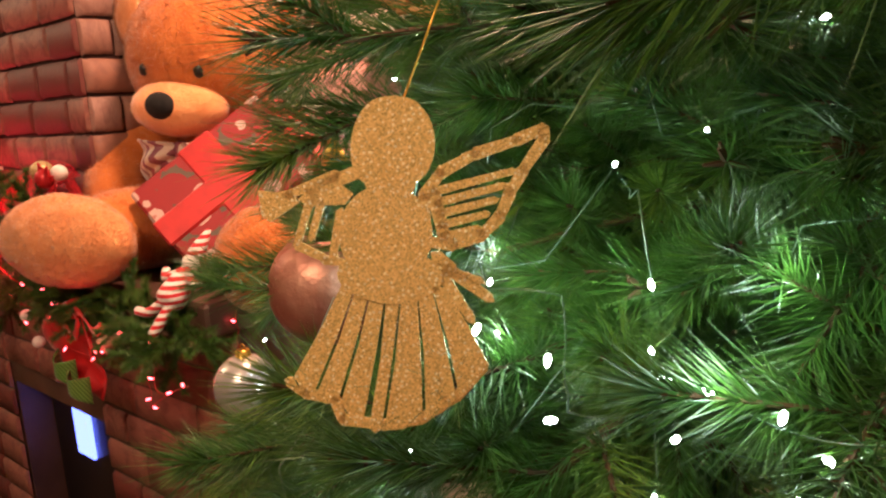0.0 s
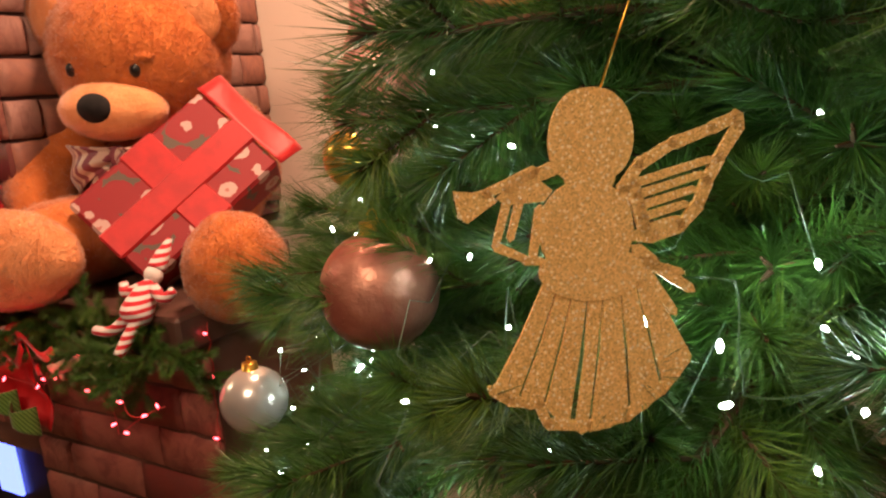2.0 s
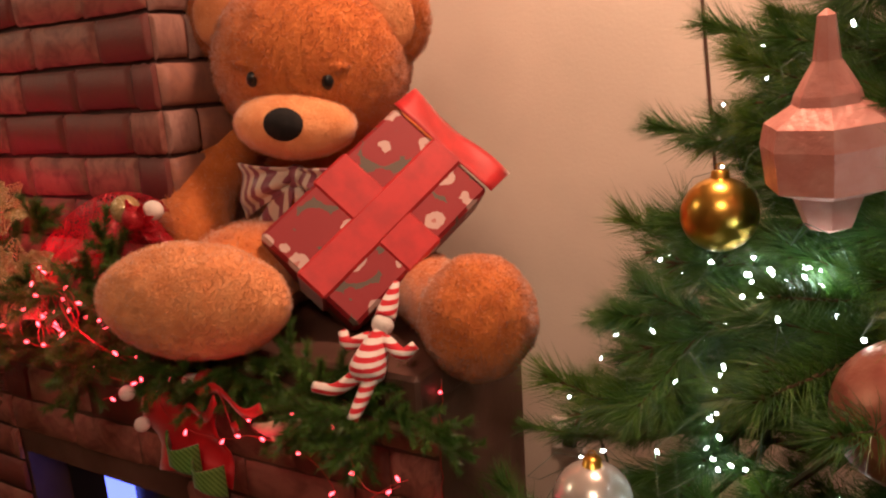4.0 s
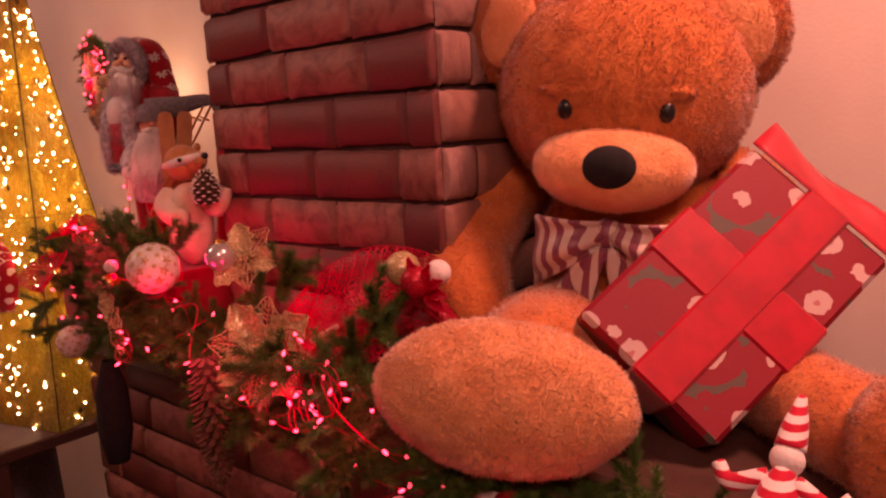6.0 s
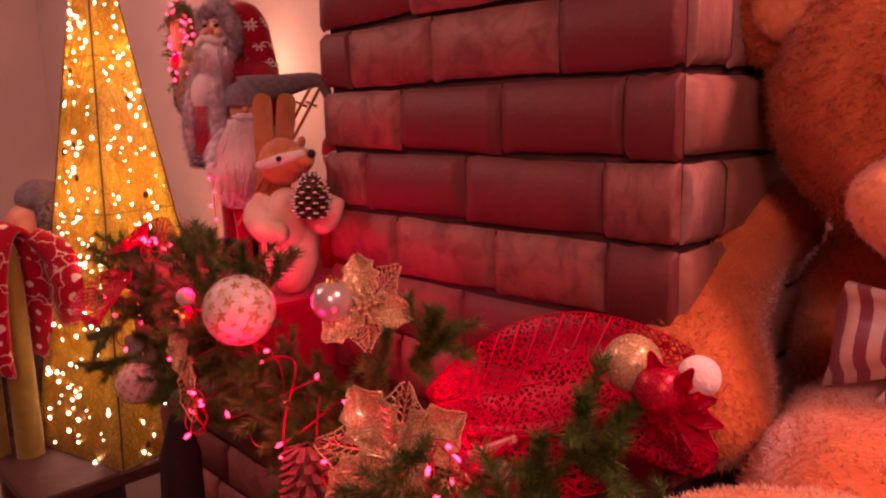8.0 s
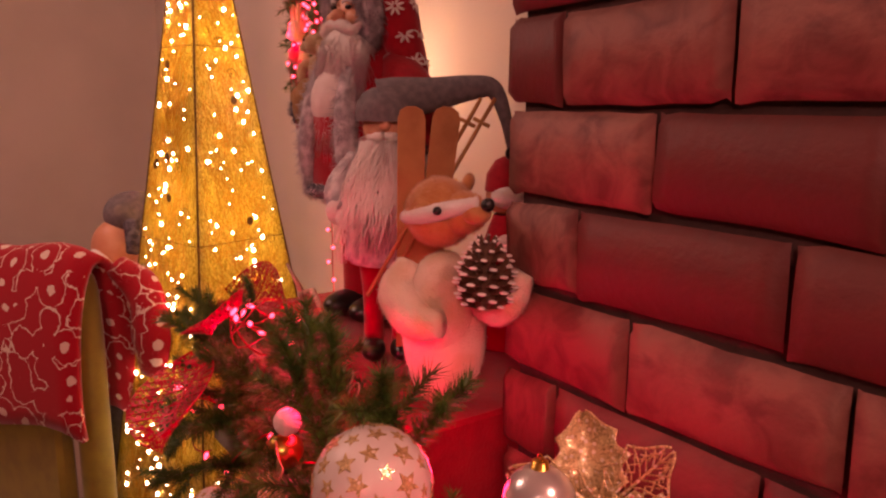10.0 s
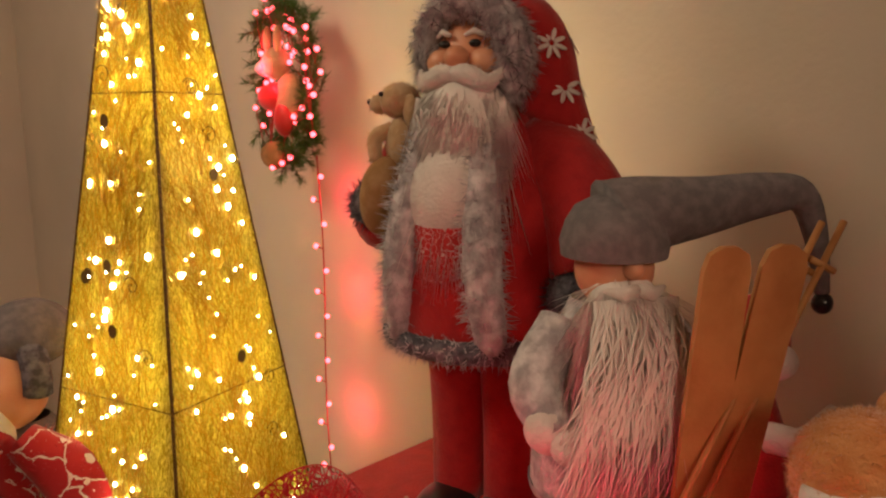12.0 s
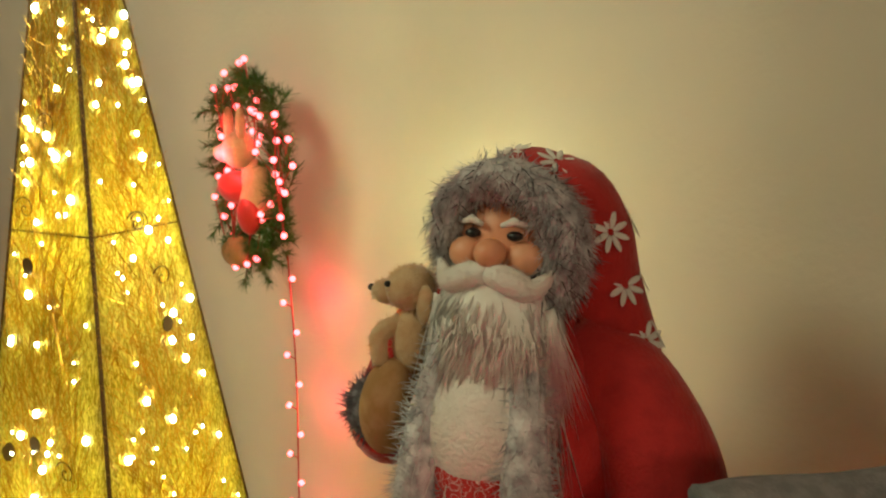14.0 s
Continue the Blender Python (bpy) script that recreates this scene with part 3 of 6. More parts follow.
socket = thing("wall_socket", (-0.813, WR - 0.004, 0.632), "pale wall socket with a black cable plugged in", "socket")
part("plate", Shape().box((-0.813, WR - 0.008, 0.632), (0.085, 0.012, 0.085), bevel=0.004), M["white"], socket, smooth=False)
part("plug", Shape().box((-0.80, WR - 0.03, 0.63), (0.035, 0.03, 0.03), bevel=0.008), M["black"], socket, "black plug")
part("cable", Shape().tube([(-0.80, WR - 0.045, 0.62), (-0.795, WR - 0.06, 0.66), (-0.76, WR - 0.05, 0.675), (-0.72, WR - 0.03, 0.64), (-0.68, WR - 0.02, 0.4), (-0.66, WR - 0.02, 0.01)], 0.0035, 0, 10), M["black"], socket, "black cable")

# ---- fireplace ----
MX0, MX1, MY = -2.35, -0.715, 0.665


def fireplace():
    f = thing("fireplace", (-1.53, 0.8, 0), "red printed brick fireplace with a tall chimney breast and dark sides", "fireplace")
    part("chimney_core", Shape().box(((CX0 + CX1) / 2, (CY + WR) / 2 + 0.004, 1.92), (CX1 - CX0 - 0.012, WR - CY - 0.006, 1.55)), M["mortar"], f, smooth=False)
    for c, size in ((((MX0 - 1.80) / 2, (MY + WL) / 2, 0.54), (-1.80 - MX0, WL - MY - 0.01, 1.08)), (((MX1 - 1.27) / 2, (MY + 0.96) / 2, 0.54), (MX1 + 1.27, 0.96 - MY, 1.08))):
        part("side_pier", Shape().box(c, size, bevel=0.002), M["wood_dark"], f, "dark brown side panel of the base", smooth=False)
    part("lintel", Shape().box((-1.535, (MY + 0.98) / 2, 0.925), (0.53, 0.98 - MY, 0.31), bevel=0.002), M["wood_dark"], f, smooth=False)
    part("shoulder", Shape().box(((MX0 + CX0) / 2, 0.80, TOP + 0.0755), (CX0 - MX0 - 0.012, 0.36, 0.149), bevel=0.004), M["redcloth"], f, "raised end of the mantel under red cloth", smooth=False)
    part("mantel_shelf", Shape().box(((MX0 + MX1) / 2, (0.60 + WL) / 2, TOP - 0.03), (MX1 - MX0 + 0.02, WL - 0.60 - 0.004, 0.06), bevel=0.006)
         .box((-1.11, 1.07, TOP - 0.031), (0.28, 0.17, 0.058)), M["wood_dark"], f, "dark wooden mantel shelf", smooth=False)
    part("electric_fire", Shape().box((-1.535, 0.80, 0.46), (0.52, 0.10, 0.76)), M["black"], f, "black electric fire insert", smooth=False)
    part("flame_screen", Shape().box((-1.60, 0.745, 0.655), (0.09, 0.012, 0.17)), M["screen"], f, "glowing blue screen of the electric fire", smooth=False)
    return f


FIRE = fireplace()


# ---- teddy bear ----
def furry(shape, count, length=0.009, m=0):
    return shape.fuzz(count, length, 0.0016, m, (0, 0, -0.25), 0.55)


def teddy():
    bear = thing("teddy_bear", (-1.10, 0.93, TOP), "large orange plush teddy bear sitting on the mantel", "teddy bear")
    R = rot(0, 0, 24) @ rot(8, 5, 0)      # head turned, bowed and leaning
    head = np.array((-1.082, 0.917, 1.566))

    def at(x, y, z):
        return head + R @ np.array((x, y, z))
    fur, pale = M["fur"], M["fur_pale"]
    part("head", furry(Shape().blob(head, (0.176, 0.16, 0.165), R, seg=(48, 32), lump=0.003, grain=40), 26000), fur, bear)
    part("muzzle", furry(Shape().blob(at(0, -0.132, -0.085), (0.104, 0.072, 0.058), R, seg=(36, 24), lump=0.0015, grain=50), 5000, 0.005), pale, bear, "paler smooth muzzle")
    part("nose", Shape().blob(at(0.0, -0.195, -0.072), (0.033, 0.02, 0.027), R, seg=(28, 18)).fuzz(900, 0.0025, 0.001), M["black_cloth"], bear, "black oval plush nose")
    for s in (-1, 1):
        part("eye", Shape().blob(at(0.062 * s, -0.1465, -0.010), (0.0105, 0.009, 0.0135), R), M["black"], bear, "shiny black eye")
        part("brow", Shape().blob(at(0.064 * s, -0.134, 0.010), (0.032, 0.014, 0.012), R @ rot(0, -7 * s, 0)).fuzz(700, 0.007, 0.0015, 0, (0, 0, -0.4), 0.4), fur, bear)
        e = at((0.148 if s > 0 else 0.16) * s, -0.01, 0.085)
        ear = furry(Shape().blob(e, (0.062, 0.036, 0.082), R @ rot(0, -18 * s, 14 * s), seg=(28, 18), lump=0.002, grain=40), 7000)
        ear = part("ear", ear, fur, bear)
        part("ear_lining", Shape().blob(e + R @ np.array((0.0, -0.03, 0)), (0.04, 0.014, 0.056), R @ rot(0, -18 * s, 14 * s)).fuzz(1500, 0.006, 0.0014), pale, ear, "paler ear lining")
    part("torso", furry(Shape().blob((-1.08, 0.98, 1.30), (0.165, 0.15, 0.19), rot(0, 0, 30), seg=(40, 28), lump=0.004, grain=30), 14000), fur, bear)
    a = np.array([(-1.245, 0.95, 1.435), (-1.285, 0.88, 1.40), (-1.285, 0.80, 1.34), (-1.245, 0.745, 1.285), (-1.215, 0.725, 1.25), (-1.205, 0.72, 1.225)])
    part("arm", furry(Shape().tube(a, (0.04, 0.062, 0.068, 0.064, 0.05, 0.012), 0, 20), 8000), fur, bear)
    a = np.array([(-0.985, 1.02, 1.45), (-0.95, 1.01, 1.41), (-0.91, 0.99, 1.36), (-0.87, 0.95, 1.30), (-0.85, 0.93, 1.27)])
    part("arm", furry(Shape().tube(a, (0.04, 0.062, 0.066, 0.06, 0.015), 0, 20), 6000), fur, bear)
    leg = part("leg", furry(Shape().tube([(-1.12, 0.93, 1.22), (-1.12, 0.80, 1.22), (-1.08, 0.66, 1.23), (-1.06, 0.57, 1.235)], (0.08, 0.085, 0.082, 0.055), 0, 24), 6000), fur, bear)
    part("foot", furry(Shape().blob((-1.045, 0.543, 1.233), (0.148, 0.064, 0.084), rot(0, 0, 20) @ rot(-8, 3, 0), seg=(48, 32), lump=0.004, grain=26), 24000, 0.0065), pale, leg, "pale round plush foot")
    leg = part("leg", furry(Shape().tube([(-1.0, 0.93, 1.21), (-0.86, 0.85, 1.195), (-0.73, 0.75, 1.19), (-0.67, 0.70, 1.19)], (0.08, 0.06, 0.058, 0.05), 0, 24), 6000), fur, bear)
    part("foot", furry(Shape().blob((-0.655, 0.69, 1.204), (0.08, 0.082, 0.086), rot(0, 0, 40), seg=(40, 28), lump=0.004, grain=26), 13000, 0.0065), fur, leg, "orange plush foot pointing sideways")
    bow = part("bow_tie", Shape().blob(at(0, -0.145, -0.175), (0.022, 0.02, 0.024), R), M["bow"], bear, "striped satin bow tie")
    for s in (-1, 1):
        g = np.zeros((9, 9, 3))
        for i in range(9):
            for j in range(9):
                u, w = i / 8, j / 8 - 0.5
                g[i, j] = at(s * u * 0.095, -0.15 - 0.035 * math.sin(math.pi * u) - 0.01 * math.cos(w * 9 + u), -0.172 + w * (0.03 + 0.075 * u) - 0.03 * u * u)
        part("bow_loop", Shape().sheet(g, 0, 0.004), M["bow"], bow)
        g = np.zeros((9, 5, 3))
        for i in range(9):
            for j in range(5):
                u, w = i / 8, j / 4 - 0.5
                g[i, j] = at(s * (0.012 + u * 0.035) + w * (0.03 + 0.03 * u), -0.165 - 0.012 * u + 0.006 * math.cos(w * 8), -0.185 - u * 0.085)
        part("bow_tail", Shape().sheet(g, 0, 0.003), M["bow"], bow)
    return bear


teddy()


# ---- gift ----
def gift():
    A, B, D = np.array((-1.006, 0.651, 1.308)), np.array((-0.886, 0.876, 1.483)), np.array((-0.886, 0.656, 1.168))
    u, w = unit(B - A), unit(D - A)
    w = unit(w - u * np.dot(u, w))
    n = np.cross(w, u)
    lu, lw, th = 0.31, 0.205, 0.10
    R = np.stack([u, w, n], 1)
    c = A + u * lu / 2 + w * lw / 2 - n * th / 2
    g = thing("gift_box", tuple(c), "gift wrapped in red printed paper with a wide red ribbon", "gift box")
    part("box", Shape().box(c, (lu, lw, th), R, bevel=0.006), M["gift"], g, "red wrapping paper with pale round prints", smooth=False)
    rb = Shape().box(c, (0.075, lw + 0.006, th + 0.006), R, bevel=0.004)
    part("ribbon", rb, M["ribbon"], g, "wide red satin ribbon", smooth=False)
    part("ribbon", Shape().box(c + w * 0.01, (lu + 0.008, 0.06, th + 0.010), R, bevel=0.004), M["ribbon"], g, "wide red satin ribbon", smooth=False)
    # loose wrap flaring out past the far end
    k = np.zeros((7, 11, 3))
    for i in range(7):
        for j in range(11):
            s, t = i / 6, j / 10
            k[i, j] = A + u * (lu + 0.055 * s) + w * (lw * (t * 1.05 - 0.02)) + n * (0.012 * math.sin(7 * t + 2 * s) * s + 0.004 - 0.03 * s)
    part("wrap_end", Shape().sheet(k, 0, 0.002), M["ribbon"], g, "flared end of sheer red wrap")
    return g


gift()


# ---- striped elf doll ----
def elf():
    s = Shape()
    top, low = np.array((-0.768, 0.665, 1.252)), np.array((-0.772, 0.575, 1.14))
    d = unit(low - top)
    side = unit(np.cross(d, (0, -1, 0.3)))
    s.tube([top, top + d * 0.03, top + d * 0.055], (0.004, 0.012, 0.015), 0, 12)
    s.blob(top + d * 0.065, (0.016, 0.014, 0.016), m=1)
    s.tube([top + d * 0.075, top + d * 0.10, top + d * 0.135, top + d * 0.15], (0.01, 0.02, 0.025, 0.01), 0, 14)
    for k in (-1, 1):
        s.tube([top + d * 0.085 + side * 0.012 * k, top + d * 0.10 + side * 0.045 * k, top + d * 0.085 + side * 0.06 * k], (0.009, 0.009, 0.007), 0, 10)
    s.tube([top + d * 0.14 - side * 0.01, top + d * 0.17 - side * 0.006, top + d * 0.20 - side * 0.002], (0.011, 0.01, 0.008), 0, 10)
    s.tube([top + d * 0.14 + side * 0.012, top + d * 0.165 + side * 0.04, top + d * 0.168 + side * 0.075], (0.011, 0.009, 0.008), 0, 10)
    single("elf_doll", s, [M["candy"], M["white"]], tuple(low), "red and white striped cloth elf doll on the garland", "doll")


elf()


# ---- christmas tree ----
AX = np.array((0.15, 0.90))


def tree_radius(z):
    return 0.57 + (1.35 - z) * 0.5


def needle_twig(s, a, b, count, length, width, m=0, stem=0.0022, forward=0.75):
    """A twig from a to b with needles all round."""
    a, b = np.asarray(a, float), np.asarray(b, float)
    d = unit(b - a)
    p = line(a, b, 5)
    s.tube(p, np.linspace(stem, stem * 0.5, 5), 1, 5)
    t = rng.random(count) ** 0.9
    o = a + (b - a) * t[:, None]
    F = frame_of(d)
    ang = rng.uniform(0, 2 * np.pi, count)
    out = np.cos(ang)[:, None] * F[:, 0] + np.sin(ang)[:, None] * F[:, 1]
    dirs = out + d * (forward + 0.5 * t[:, None]) + rng.normal(size=(count, 3)) * 0.18
    s.spikes(o, dirs, length * rng.uniform(0.7, 1.1, count), width, m)
    return s


def pine_branch(seed, reach=0.40, twigs=6, per=230):
    """A limb whose side twigs end in full brushes of long needles."""
    s = Shape()
    r = np.random.default_rng(seed)
    main = np.array([(reach * t, 0.02 * math.sin(3 * t), -0.05 * t * t + 0.02 * t) for t in np.linspace(0, 1, 6)])
    s.tube(main, np.linspace(0.006, 0.002, 6), 1, 6)
    for k in range(twigs):
        t = 0.42 + 0.52 * k / (twigs - 1)
        base = np.array([np.interp(t, np.linspace(0, 1, 6), main[:, i]) for i in range(3)])
        a = radians((40 + r.uniform(-12, 14)) * (1 if k % 2 else -1))
        ln = r.uniform(0.09, 0.14)
        tip = base + ln * np.array((math.cos(a), math.sin(a), r.uniform(-0.3, 0.45)))
        tone = 0 if r.random() < 0.7 else 2
        needle_twig(s, base, tip, per, 0.062, 0.0014, tone, forward=1.15)
        needle_twig(s, tip - unit(tip - base) * 0.02, tip, per // 4, 0.05, 0.0013, tone, forward=2.2)
        s.tube([tip - unit(tip - base) * 0.004, tip + unit(tip - base) * 0.009], (0.0035, 0.001), 1, 5)
    needle_twig(s, main[2], main[5] + (0.04, 0, 0.0), per * 2, 0.064, 0.0014, 0, forward=1.15)
    for k in range(4):          # split brown bud at the end of the limb
        d = np.array((1.0, r.normal() * 0.8, r.normal() * 0.8))
        s.tube([main[5] + (0.036, 0, 0), main[5] + (0.036, 0, 0) + unit(d) * 0.016], (0.0025, 0.001), 1, 5)
    return s.data("branch", [M["needle"], M["bark"], M["needle_light"]], False)


def place(ob, p, d, roll=0.0, scale=1.0):
    """Lay a mesh whose length runs along x at p, pointing along d."""
    q = Vector(d).to_track_quat("X", "Z").to_matrix().to_4x4()
    ob.matrix_basis = Matrix.Translation(p) @ q @ Matrix.Rotation(roll, 4, "X") @ Matrix.Scale(scale, 4)


def christmas_tree():
    tree = thing("christmas_tree", (AX[0], AX[1], 0), "full green artificial pine Christmas tree with long soft needles", "christmas tree")
    part("trunk", Shape().tube([(AX[0], AX[1], 0.0), (AX[0], AX[1], 1.2), (AX[0], AX[1], 2.4)], (0.03, 0.025, 0.008), 0, 10), M["bark"], tree, "thin brown trunk")
    kinds = [pine_branch(k) for k in range(4)]
    count = 0

    def branch(tip, d, scale=1.0, roll=0.0):
        nonlocal count
        ob = new("branch", kinds[count % 4])
        count += 1
        ob.parent = tree
        d = unit(d)
        p = np.asarray(tip) - d * 0.42 * scale - np.array((AX[0], AX[1], 0))
        place(ob, p, d, roll, scale)

    for k in range(170):
        z = 0.78 + 1.0 * rng.random()
        az = radians(165 + 175 * ((k * 0.7548777) % 1))
        inner = 0.0 if k % 3 else 0.13
        r = tree_radius(z) - inner + rng.uniform(-0.08, 0.03)
        d = np.array((math.cos(az), math.sin(az), 0)) + rng.normal(size=3) * (0.25, 0.25, 0.2)
        tip = np.array((AX[0] + r * math.cos(az), AX[1] + r * math.sin(az), z))
        branch(tip, d, rng.uniform(0.8, 1.1), rng.uniform(-0.9, 0.9))
    for k in range(50):
        az, z, r = radians(150 + 200 * rng.random()), 0.8 + 0.75 * rng.random(), 0.26 + 0.16 * rng.random()
        branch((AX[0] + r * math.cos(az), AX[1] + r * math.sin(az), z), (math.cos(az), math.sin(az), rng.normal() * 0.3), 1.0, rng.uniform(-1, 1))
    # long branches that reach out beside the path
    for tip, d in (((0.32, 0.19, 1.515), (0.25, -1, 0.05)), ((0.42, 0.16, 1.53), (0.4, -1, 0.1)), ((0.24, 0.24, 1.56), (0.1, -1, 0.05)), ((0.48, 0.22, 1.49), (0.5, -1, 0)),
                   ((-0.05, 0.29, 1.515), (-0.5, -1, 0.1)), ((-0.10, 0.34, 1.46), (-0.7, -0.8, 0.05)), ((0.02, 0.26, 1.26), (-0.5, -1, -0.15)), ((0.12, 0.23, 1.22), (-0.1, -1, -0.2)), ((0.3, 0.27, 1.30), (0.1, -1, 0)),
                   ((0.36, 0.30, 1.50), (0.2, -1, 0)), ((0.22, 0.33, 1.50), (0.6, -0.8, 0.1)), ((0.5, 0.30, 1.45), (0.3, -1, 0.05)), ((0.3, 0.34, 1.44), (-0.4, -1, 0.1)), ((0.42, 0.25, 1.56), (-0.3, -1, 0)), ((0.16, 0.30, 1.54), (-0.2, -1, 0))):
        branch(tip, d, 1.0, rng.uniform(-0.5, 0.5))
    for k in range(40):
        z = 1.6 + 0.8 * k / 40
        az = radians(k * 137.5)
        r = max(0.1, tree_radius(z))
        if AX[1] + r * math.sin(az) < WR - 0.08:
            branch((AX[0] + r * math.cos(az), AX[1] + r * math.sin(az), z), (math.cos(az), math.sin(az), 0.2), min(1.0, 0.4 + r))
    return tree


christmas_tree()


def bulb_strand(name, pts, bulbs, wire, led, label, group, size=0.002, thick=0.0005):
    s = thing(name, tuple(pts[0]), label, "string lights", group)
    part("wire", Shape().tube(pts, thick, 0, 5), M[wire], s)
    made = None
    for p, d in bulbs:
        if made is None:
            made = Shape().blob((0, 0, 0), (size * 0.8, size * 0.8, size * 1.6), seg=(10, 8)).data("bulb", M[led])
        ob = new("bulb", made)
        ob.parent = s
        ob.location = Vector(p) - s.location
        ob.rotation_euler = Vector(d).to_track_quat("Z", "Y").to_euler()
    return s


def tree_lights():
    for k in range(7):
        z0 = 1.02 + 0.085 * k
        pts, bulbs = [], []
        for i in range(90):
            az = radians(185 + 150 * i / 89)
            z = z0 + 0.03 * math.sin(i * 0.7 + k) + 0.018 * math.sin(i * 2.3 + 2 * k)
            r = tree_radius(z) - 0.02 + 0.035 * math.sin(i * 1.1 + 1.7 * k)
            p = np.array((AX[0] + r * math.cos(az), AX[1] + r * math.sin(az), z))
            pts.append(p)
            if i % 4 == 1 and rng.random() < 0.75:
                d = rng.normal(size=3) + (0, -0.6, 0)
                bulbs.append((p + unit(d) * 0.006, d))
        bulb_strand("string_lights", np.array(pts), bulbs, "wire_green", "led_white", "clear wire string of lit white fairy lights on the tree", "white fairy lights")
    # loose loop hanging in front of the dark gap
    a = np.concatenate([line((0.09, 0.27, 1.335), (0.155, 0.29, 1.338), 8, -0.004), line((0.155, 0.29, 1.338), (0.16, 0.285, 1.275), 8, 0, 0.001), line((0.16, 0.285, 1.275), (0.225, 0.30, 1.30), 8, 0.01), line((0.225, 0.3, 1.3), (0.31, 0.31, 1.285), 10, 0.01)])
    bulbs = [((0.112, 0.27, 1.318), (0, -1, -1)), ((0.148, 0.285, 1.302), (0, -0.2, -1)), ((0.152, 0.28, 1.27), (-1, -0.5, -0.2)), ((0.212, 0.29, 1.302), (-1, -1, 0.2)), ((0.232, 0.295, 1.298), (1, -0.5, 0)), ((0.218, 0.29, 1.272), (0, -1, 0)), ((0.265, 0.3, 1.291), (0, -1, -1)), ((0.285, 0.3, 1.275), (1, -1, 0))]
    bulb_strand("string_lights", a, bulbs, "wire_green", "led_white", "clear wire string of lit white fairy lights on the tree", "white fairy lights", 0.0024)

    for a, b, count, drift in (((-0.327, 0.620, 1.328), (-0.194, 0.560, 1.350), 20, 0.014), ((-0.347, 0.620, 1.239), (-0.316, 0.560, 1.104), 16, 0.012)):
        p = line(a, b, 60) + np.cumsum(rng.normal(size=(60, 3)) * 0.003, 0)
        bulbs = [(p[i] + rng.normal(size=3) * drift, rng.normal(size=3)) for i in np.linspace(1, 58, count).astype(int)]
        bulb_strand("string_lights", p, bulbs, "wire_green", "led_white", "crowded string of lit white fairy lights at the tree's edge", "white fairy lights", 0.0024)


tree_lights()


def angel():
    """Flat angel with a horn, cut from glittered sheet."""
    c = np.array((0.102, 0.218, 1.373))
    n = unit((0.60, -0.78, 0.12))
    x = unit(np.cross((0, 0, 1), n))
    y = np.cross(n, x)
    a = radians(-6)
    R = np.stack([x * math.cos(a) + y * math.sin(a), -x * math.sin(a) + y * math.cos(a), n], 1)
    k = 0.000277
    s = Shape()

    def P(*pts):
        return [((px - 690) * k, (440 - py) * k) for px, py in pts]

    def cut(pts, lift=0.0, thick=0.0028):
        s.plate(pts, thick, R, c + n * lift)

    def oval(cx, cy, rx, ry, tilt=0, lift=0.0):
        t = np.linspace(0, 2 * np.pi, 28, endpoint=False)
        q = np.stack([rx * np.cos(t), ry * np.sin(t)], 1) @ rot(0, 0, tilt)[:2, :2].T
        cut([((cx - 690 + u) * k, (440 - cy + w) * k) for u, w in q], lift)

    oval(655, 252, 46, 78, -8, 0.0002)       # hair
    oval(708, 252, 50, 74, 4, 0.0006)
    oval(684, 195, 48, 24, 0, 0.0)
    oval(682, 318, 46, 44, 0, 0.0004)
    oval(678, 415, 84, 88, 0, 0.0008)        # breast
    oval(690, 490, 95, 50, 0, 0.0012)
    # folds of the skirt, narrow gaps between them
    lefts = (600, 632, 662, 700, 738, 772, 800)
    feet = ((512, 700), (560, 722), (608, 726), (612, 770), (690, 772), (765, 748), (824, 705), (878, 640))
    waist = np.linspace(605, 792, 8)
    for i in range(7):
        (ax, ay), (bx, by) = feet[i], feet[i + 1]
        if i == 3:
            ax, ay = 662, 770
        if i == 2:
            bx, by = 656, 764
        g = 3.2
        cut(P((waist[i] + 1, 505), (waist[i + 1] - 1, 505), ((waist[i + 1] + bx) / 2 + 3 - g, (505 + by) / 2), (bx - g, by), ((ax + bx) / 2, (ay + by) / 2 + 7), (ax + g, ay), ((waist[i] + ax) / 2 + 3 + g, (505 + ay) / 2))[::-1], 0.0002 * i)
    def rib(a, b, w):
        """A strip of the sheet from a to b."""
        a, b = np.array(a, float), np.array(b, float)
        d = (b - a) / np.linalg.norm(b - a)
        e = np.array((-d[1], d[0])) * w / 2
        cut(P(tuple(a + e), tuple(b + e * 0.8), tuple(b + d * w * 0.5), tuple(b - e * 0.8), tuple(a - e), tuple(a - d * w * 0.5)), 0.0003)
    hem = [(516, 694), (545, 714), (600, 722), (615, 758), (690, 764), (755, 750), (820, 704), (868, 645)]
    for a, b in zip(hem, hem[1:]):
        rib(a, b, 20)
    # wing: rim and feathers
    wing = [(742, 345), (770, 302), (830, 265), (900, 238), (945, 215), (950, 232), (915, 290), (895, 330), (880, 372), (850, 408), (800, 428), (752, 425)]
    for a, b in zip(wing, wing[1:] + wing[:1]):
        rib(a, b, 23)
    for i in range(5):
        rib((762 + 4 * i, 335 + 20 * i), (898 - 14 * i, 292 + 26 * i), 16)
    rib((760, 340), (785, 420), 26)
    # sleeve, arms and horn
    rib((640, 300), (540, 345), 26)
    rib((585, 315), (500, 355), 20)
    cut(P((505, 345), (520, 368), (470, 405), (455, 395), (445, 350), (480, 352))[::-1], 0.0003)
    rib((600, 350), (535, 360), 34)
    rib((540, 360), (520, 440), 15)
    rib((560, 365), (545, 430), 15)
    rib((520, 445), (570, 465), 17)
    rib((596, 380), (585, 460), 17)
